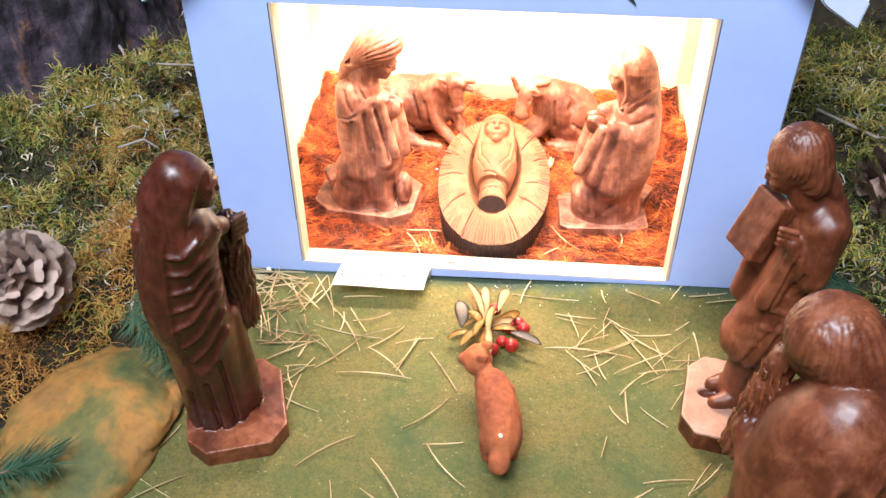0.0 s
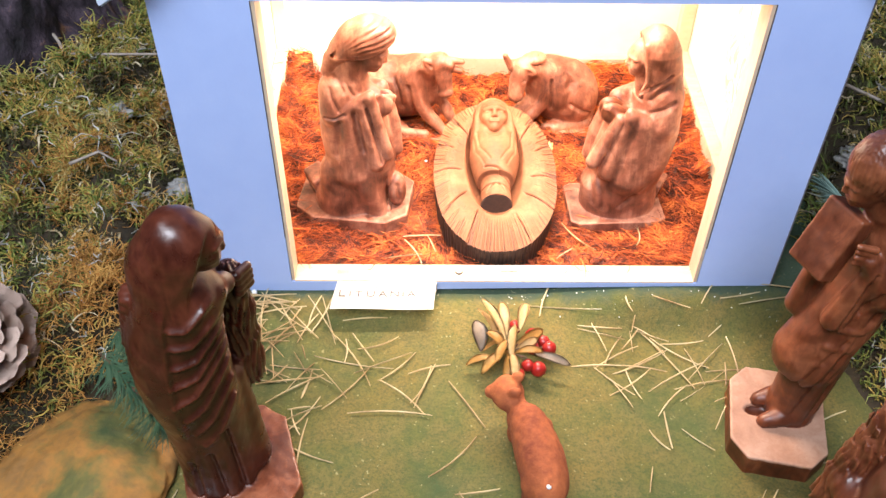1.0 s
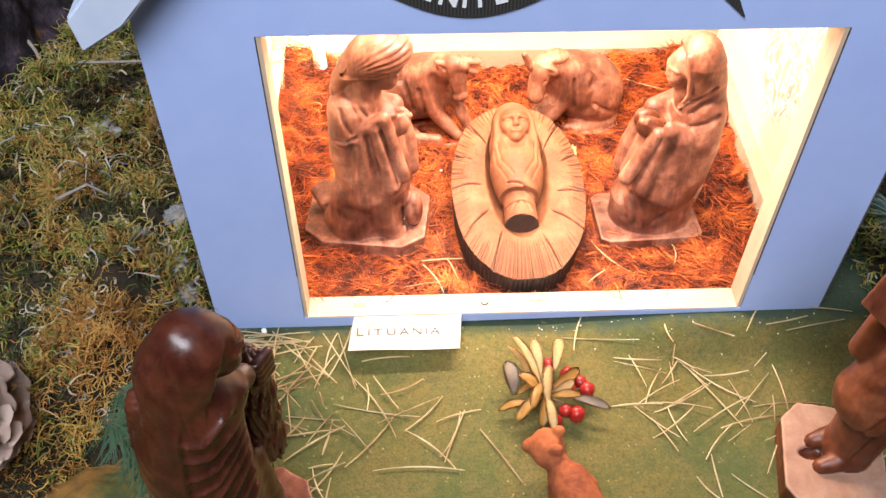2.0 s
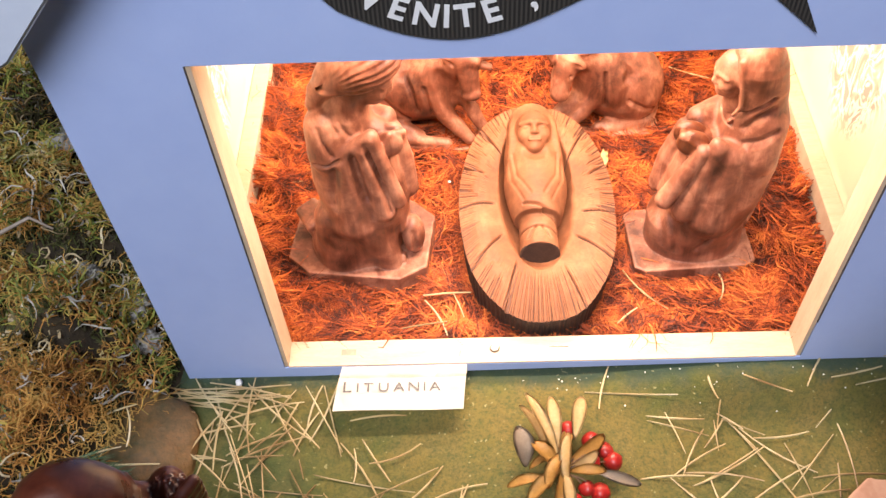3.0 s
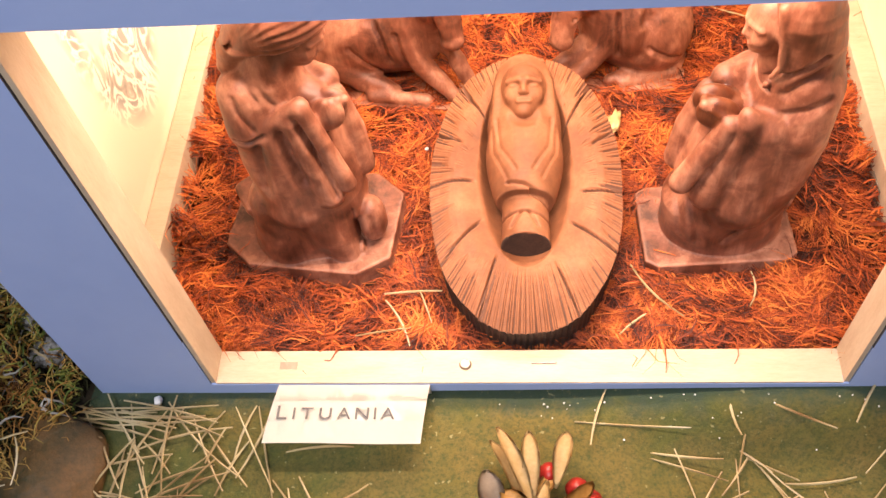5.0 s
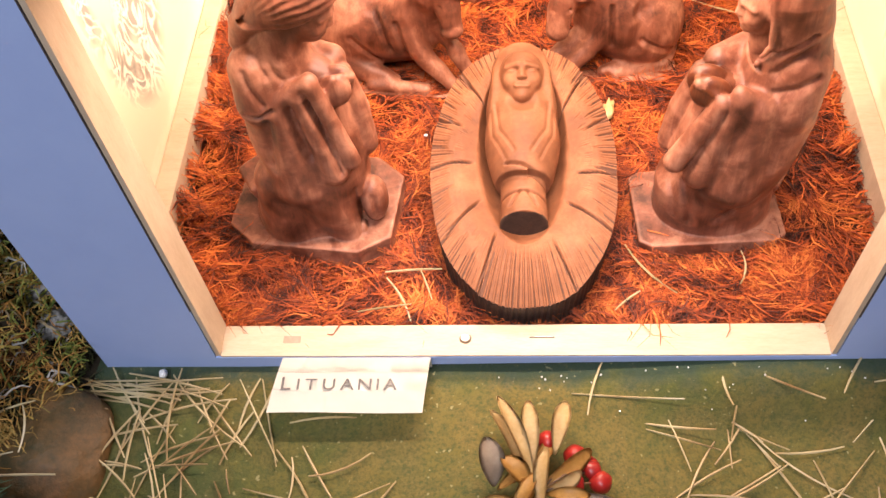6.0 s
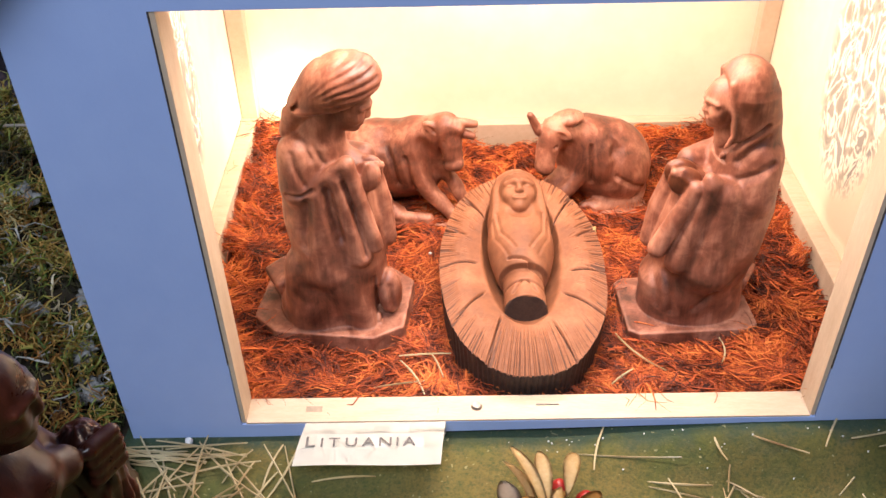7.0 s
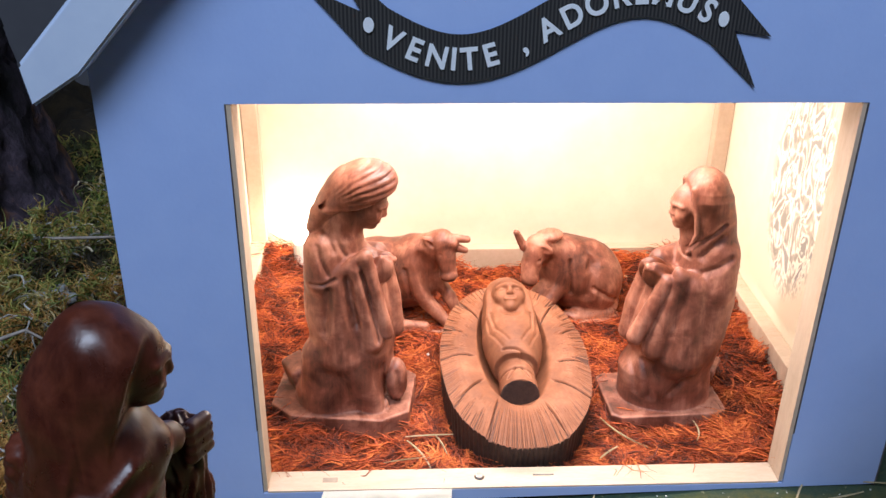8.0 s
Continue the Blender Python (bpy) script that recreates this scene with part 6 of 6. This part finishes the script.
moss("lichen", west_height, -0.50, -0.24, -0.10, 0.40, 1500, LICHEN, 27, 0.020, 0.0008, 0.5, "grey lichen scraps among the moss", lambda x, y: x < 0)
moss("lichen", east_height, 0.25, 0.50, -0.30, 0.40, 1000, LICHEN, 29, 0.020, 0.0008, 0.5, "grey lichen scraps among the moss", lambda x, y: x > 0)


def pale_curls(height, x0, x1, y0, y1, n, seed):
    r = np.random.default_rng(seed)
    x, y = r.uniform(x0, x1, n), r.uniform(y0, y1, n)
    z = height(x, y)
    ok = z > (0.01 if x0 < 0 else -0.01)
    base = np.stack([x, y, z + 0.008], 1)[ok]
    m = len(base)
    return tagged(strands("dry_curls", base, r.uniform(0, 6.28, m), r.uniform(0.012, 0.036, m), 0.0009, 0.7, 0.8, PALE_CURL, seed + 1, 8, 0.28), "pale dry curled stalks among the moss", "moss", kind="stuff")


PALE_CURL = strand_mat("pale_dry_stalk", [(0.16, 0.11, 0.05), (0.36, 0.28, 0.16), (0.56, 0.48, 0.33)])
pale_curls(west_height, -0.50, -0.245, -0.12, 0.42, 620, 61)
pale_curls(east_height, 0.26, 0.50, -0.35, 0.40, 380, 63)


def lichen_clump(x, y, z, r, seed):
    bm = bmesh.new()
    bmesh.ops.create_icosphere(bm, subdivisions=4, radius=r)
    for v in bm.verts:
        q = v.co * (1.0 / r)
        k = 1 + 0.45 * noise.noise(q * 2.1 + Vector((seed, 0, 0))) + 0.32 * noise.noise(q * 5.5 + Vector((0, seed, 0)))
        v.co = Vector((v.co.x * k, v.co.y * k, v.co.z * k * 0.7))
    o = part("lichen_clump", bm, GREY_LICHEN, smooth=True)
    o.location = (x, y, z)
    return tagged(o, "crumbly pale grey lichen clump in the moss", "lichen", "lichen clumps")


GREY_LICHEN = plain_mat("grey_lichen_clump", (0.13, 0.13, 0.125), (0.36, 0.35, 0.34), 110, 0.9, 500, 0.003)
for i, (x, y, r) in enumerate(((-0.272, 0.030, 0.011), (-0.262, 0.012, 0.009), (-0.300, 0.045, 0.008), (-0.256, 0.050, 0.008), (-0.278, 0.085, 0.009), (-0.345, 0.16, 0.012), (0.33, 0.12, 0.012), (0.30, 0.02, 0.009))):
    z = float((west_height if x < 0 else east_height)(np.array(x), np.array(y)))
    lichen_clump(x, y, max(z, 0.0) + 0.008, r, i + 3)

# bare twigs lying on the moss
for pts, r in ((((-0.43, 0.245, 0.075), (-0.36, 0.240, 0.078), (-0.30, 0.238, 0.080), (-0.262, 0.236, 0.078)), 0.0016), (((-0.46, 0.30, 0.10), (-0.42, 0.25, 0.085), (-0.395, 0.21, 0.07)), 0.0022), (((-0.35, 0.05, 0.095), (-0.33, 0.065, 0.096), (-0.315, 0.06, 0.09)), 0.0016), (((0.33, 0.20, 0.08), (0.38, 0.16, 0.075), (0.42, 0.17, 0.07)), 0.002)):
    t = tube("twig", pts, r, plain_mat("pale_twig", (0.20, 0.16, 0.13), (0.36, 0.31, 0.27), 120, 0.7), None)
    tagged(t, "pale bare twig lying on the moss", "twig", "twigs")

# ---- painted paper rock in the front ----
bm = bmesh.new()
bmesh.ops.create_icosphere(bm, subdivisions=5, radius=1)
for v in bm.verts:
    k = 1 + 0.18 * noise.noise(v.co * 1.7 + Vector((4, 1, 2))) + 0.10 * abs(noise.noise(v.co * 4)) + 0.03 * noise.noise(v.co * 12)
    v.co = Vector((v.co.x * 0.060 * k, v.co.y * 0.080 * k, v.co.z * 0.030 * k))
rock = part("painted_rock", bm, ROCK, smooth=True)
rock.matrix_basis = pose(-0.296, -0.205, 0.000, 0, 6, -14)
tagged(rock, "low crumpled paper rock painted green and ochre", "rock")
bm = bmesh.new()
bmesh.ops.create_icosphere(bm, subdivisions=4, radius=1)
for v in bm.verts:
    k = 1 + 0.24 * noise.noise(v.co * 1.6 + Vector((9, 1, 2))) + 0.14 * abs(noise.noise(v.co * 4.2)) + 0.05 * noise.noise(v.co * 11)
    v.co = Vector((v.co.x * 0.036 * k, v.co.y * 0.045 * k, v.co.z * 0.020 * k))
rock = part("painted_rock", bm, MURKY, smooth=True)
rock.matrix_basis = pose(-0.262, -0.050, 0.001, 0, 4, 20)
tagged(rock, "small crumpled paper rock painted green and brown", "rock")

# ---- bark trunk behind the moss ----
bm = bmesh.new()
segs, levels = 190, 120
rings = []
for k in range(levels + 1):
    z = -0.01 + 0.62 * k / levels
    ring = []
    for i in range(segs):
        a = 2 * math.pi * i / segs
        q = Vector((math.cos(a) * 2.2, math.sin(a) * 2.2, z * 5))
        warp = Vector((noise.noise(q * 2), noise.noise(q * 2 + Vector((7, 0, 0))), noise.noise(q * 2 + Vector((0, 9, 0))))) * 0.25
        near, second_near = noise.voronoi(Vector((q.x * 1.7, q.y * 1.7, q.z * 1.3)) + warp)[0][:2]
        plate_edge = min(1.0, (second_near - near) * 3.5)
        r = 0.128 + 0.05 * math.exp(-z * 9) + 0.014 * noise.noise(q) + 0.018 * plate_edge * (0.6 + 0.4 * noise.noise(q * 1.5)) + 0.006 * noise.noise(q * 6) + 0.003 * noise.noise(q * 15)
        ring.append(bm.verts.new((r * math.cos(a), r * math.sin(a), z)))
    rings.append(ring)
for a, b in zip(rings, rings[1:]):
    for i in range(segs):
        bm.faces.new((a[i], a[(i + 1) % segs], b[(i + 1) % segs], b[i]))
bm.faces.new(rings[-1])
trunk = part("bark_trunk", bm, BARK, smooth=True)
trunk.matrix_basis = pose(-0.560, 0.330, 0.0, 0, -4, 20)
tagged(trunk, "dark rough bark trunk standing behind the moss", "trunk")


# ---- pine cones ----
def pine_cone(at, turn, length, radius, label):
    root = thing("pine_cone", at, label, "pine cone")
    root.rotation_euler = [radians(a) for a in turn]
    bm = bmesh.new()
    bmesh.ops.create_cone(bm, cap_ends=True, segments=12, radius1=radius * 0.35, radius2=radius * 0.1, depth=length * 0.85, matrix=Matrix.Translation((0, 0, length * 0.45)))
    part("core", bm, CONE, root)
    bm = bmesh.new()
    prof = ((0, 0.10), (0.35, 0.16), (0.7, 0.34), (0.9, 0.40), (1.0, 0.26))
    rows_ = []
    for t, w in prof:
        rows_.append([bm.verts.new((t, s * w, 0.10 * t * t - 0.12 * s * s * w + (0.06 if t > 0.85 and s == 0 else 0))) for s in (-1, -0.4, 0, 0.4, 1)])
    for a, b in zip(rows_, rows_[1:]):
        for k in range(4):
            bm.faces.new((a[k], a[k + 1], b[k + 1], b[k]))
    bmesh.ops.solidify(bm, geom=bm.faces[:], thickness=0.09)
    bm.normal_update()
    me = bpy.data.meshes.new("scale")
    bm.to_mesh(me)
    bm.free()
    me.materials.append(CONE)
    me.materials.append(CONE_TIP)
    for p in me.polygons:
        if p.center.x > 0.55:
            p.material_index = 1
    me.shade_smooth()
    count = 62
    for i in range(count):
        u = i / (count - 1)
        z = length * (0.04 + 0.90 * u)
        reach = radius * (1.05 * math.sin(math.pi * (0.16 + 0.80 * u)) ** 0.8)
        o = new("scale", me)
        o.parent = root
        o.matrix_basis = Matrix.Translation((0, 0, z)) @ pose(0, 0, 0, 0, 0, i * 137.5) @ pose(0, 0, 0, 0, 22 - 62 * u - 7 * math.sin(i * 1.7), 0) @ Matrix.Diagonal((reach, reach * 0.80, reach * 0.9, 1))
    return root


pine_cone((-0.372, -0.108, 0.060), (38, -12, 30), 0.075, 0.040, "open brown pine cone with pale scale tips on the moss")
pine_cone((0.352, 0.070, 0.070), (60, 20, 100), 0.065, 0.034, "dark open pine cone resting on the moss")


# ---- fir sprigs ----
def fir_sprig(base, tip, mat, n, length, seed, label):
    root = thing("fir_sprig", base, label, "fir sprig")
    a, b = Vector((0, 0, 0)), Vector(tip) - Vector(base)
    mid = b * 0.5 + Vector((0, 0, 0.006))
    tube("stalk", [a, mid * 0.5, mid, b * 0.8, b], 0.0016, TWIG, root)
    r = np.random.default_rng(seed)
    t = r.random(n)
    pts = np.array([b.x, b.y, b.z])[None] * t[:, None] + np.array([0, 0, 0.006])[None] * np.sin(t * math.pi)[:, None]
    heading = math.atan2(b.y, b.x)
    strands("needles", pts, heading + np.where(r.random(n) < 0.5, 1, -1) * r.uniform(0.2, 1.2, n), r.uniform(0.7, 1.1, n) * length, 0.0006, 0.35, 0.04, mat, seed, 3, 0.12, root)
    return root


fir_sprig((-0.300, -0.100, 0.035), (-0.236, -0.165, 0.020), FIR, 260, 0.030, 41, "dark green fir sprig on the edge of the moss")
fir_sprig((-0.290, -0.085, 0.045), (-0.245, -0.120, 0.055), FIR, 220, 0.030, 43, "dark green fir sprig on the edge of the moss")
fir_sprig((-0.372, -0.270, 0.004), (-0.300, -0.262, 0.030), FIR, 160, 0.032, 45, "dark green fir sprig lying by the painted rock")
fir_sprig((0.300, 0.012, 0.060), (0.262, 0.004, 0.105), FIR_BLUE, 240, 0.030, 47, "blue green fir sprig leaning beside the house")
fir_sprig((0.330, -0.030, 0.040), (0.268, -0.040, 0.040), FIR, 240, 0.032, 49, "dark green fir sprig leaning beside the house")
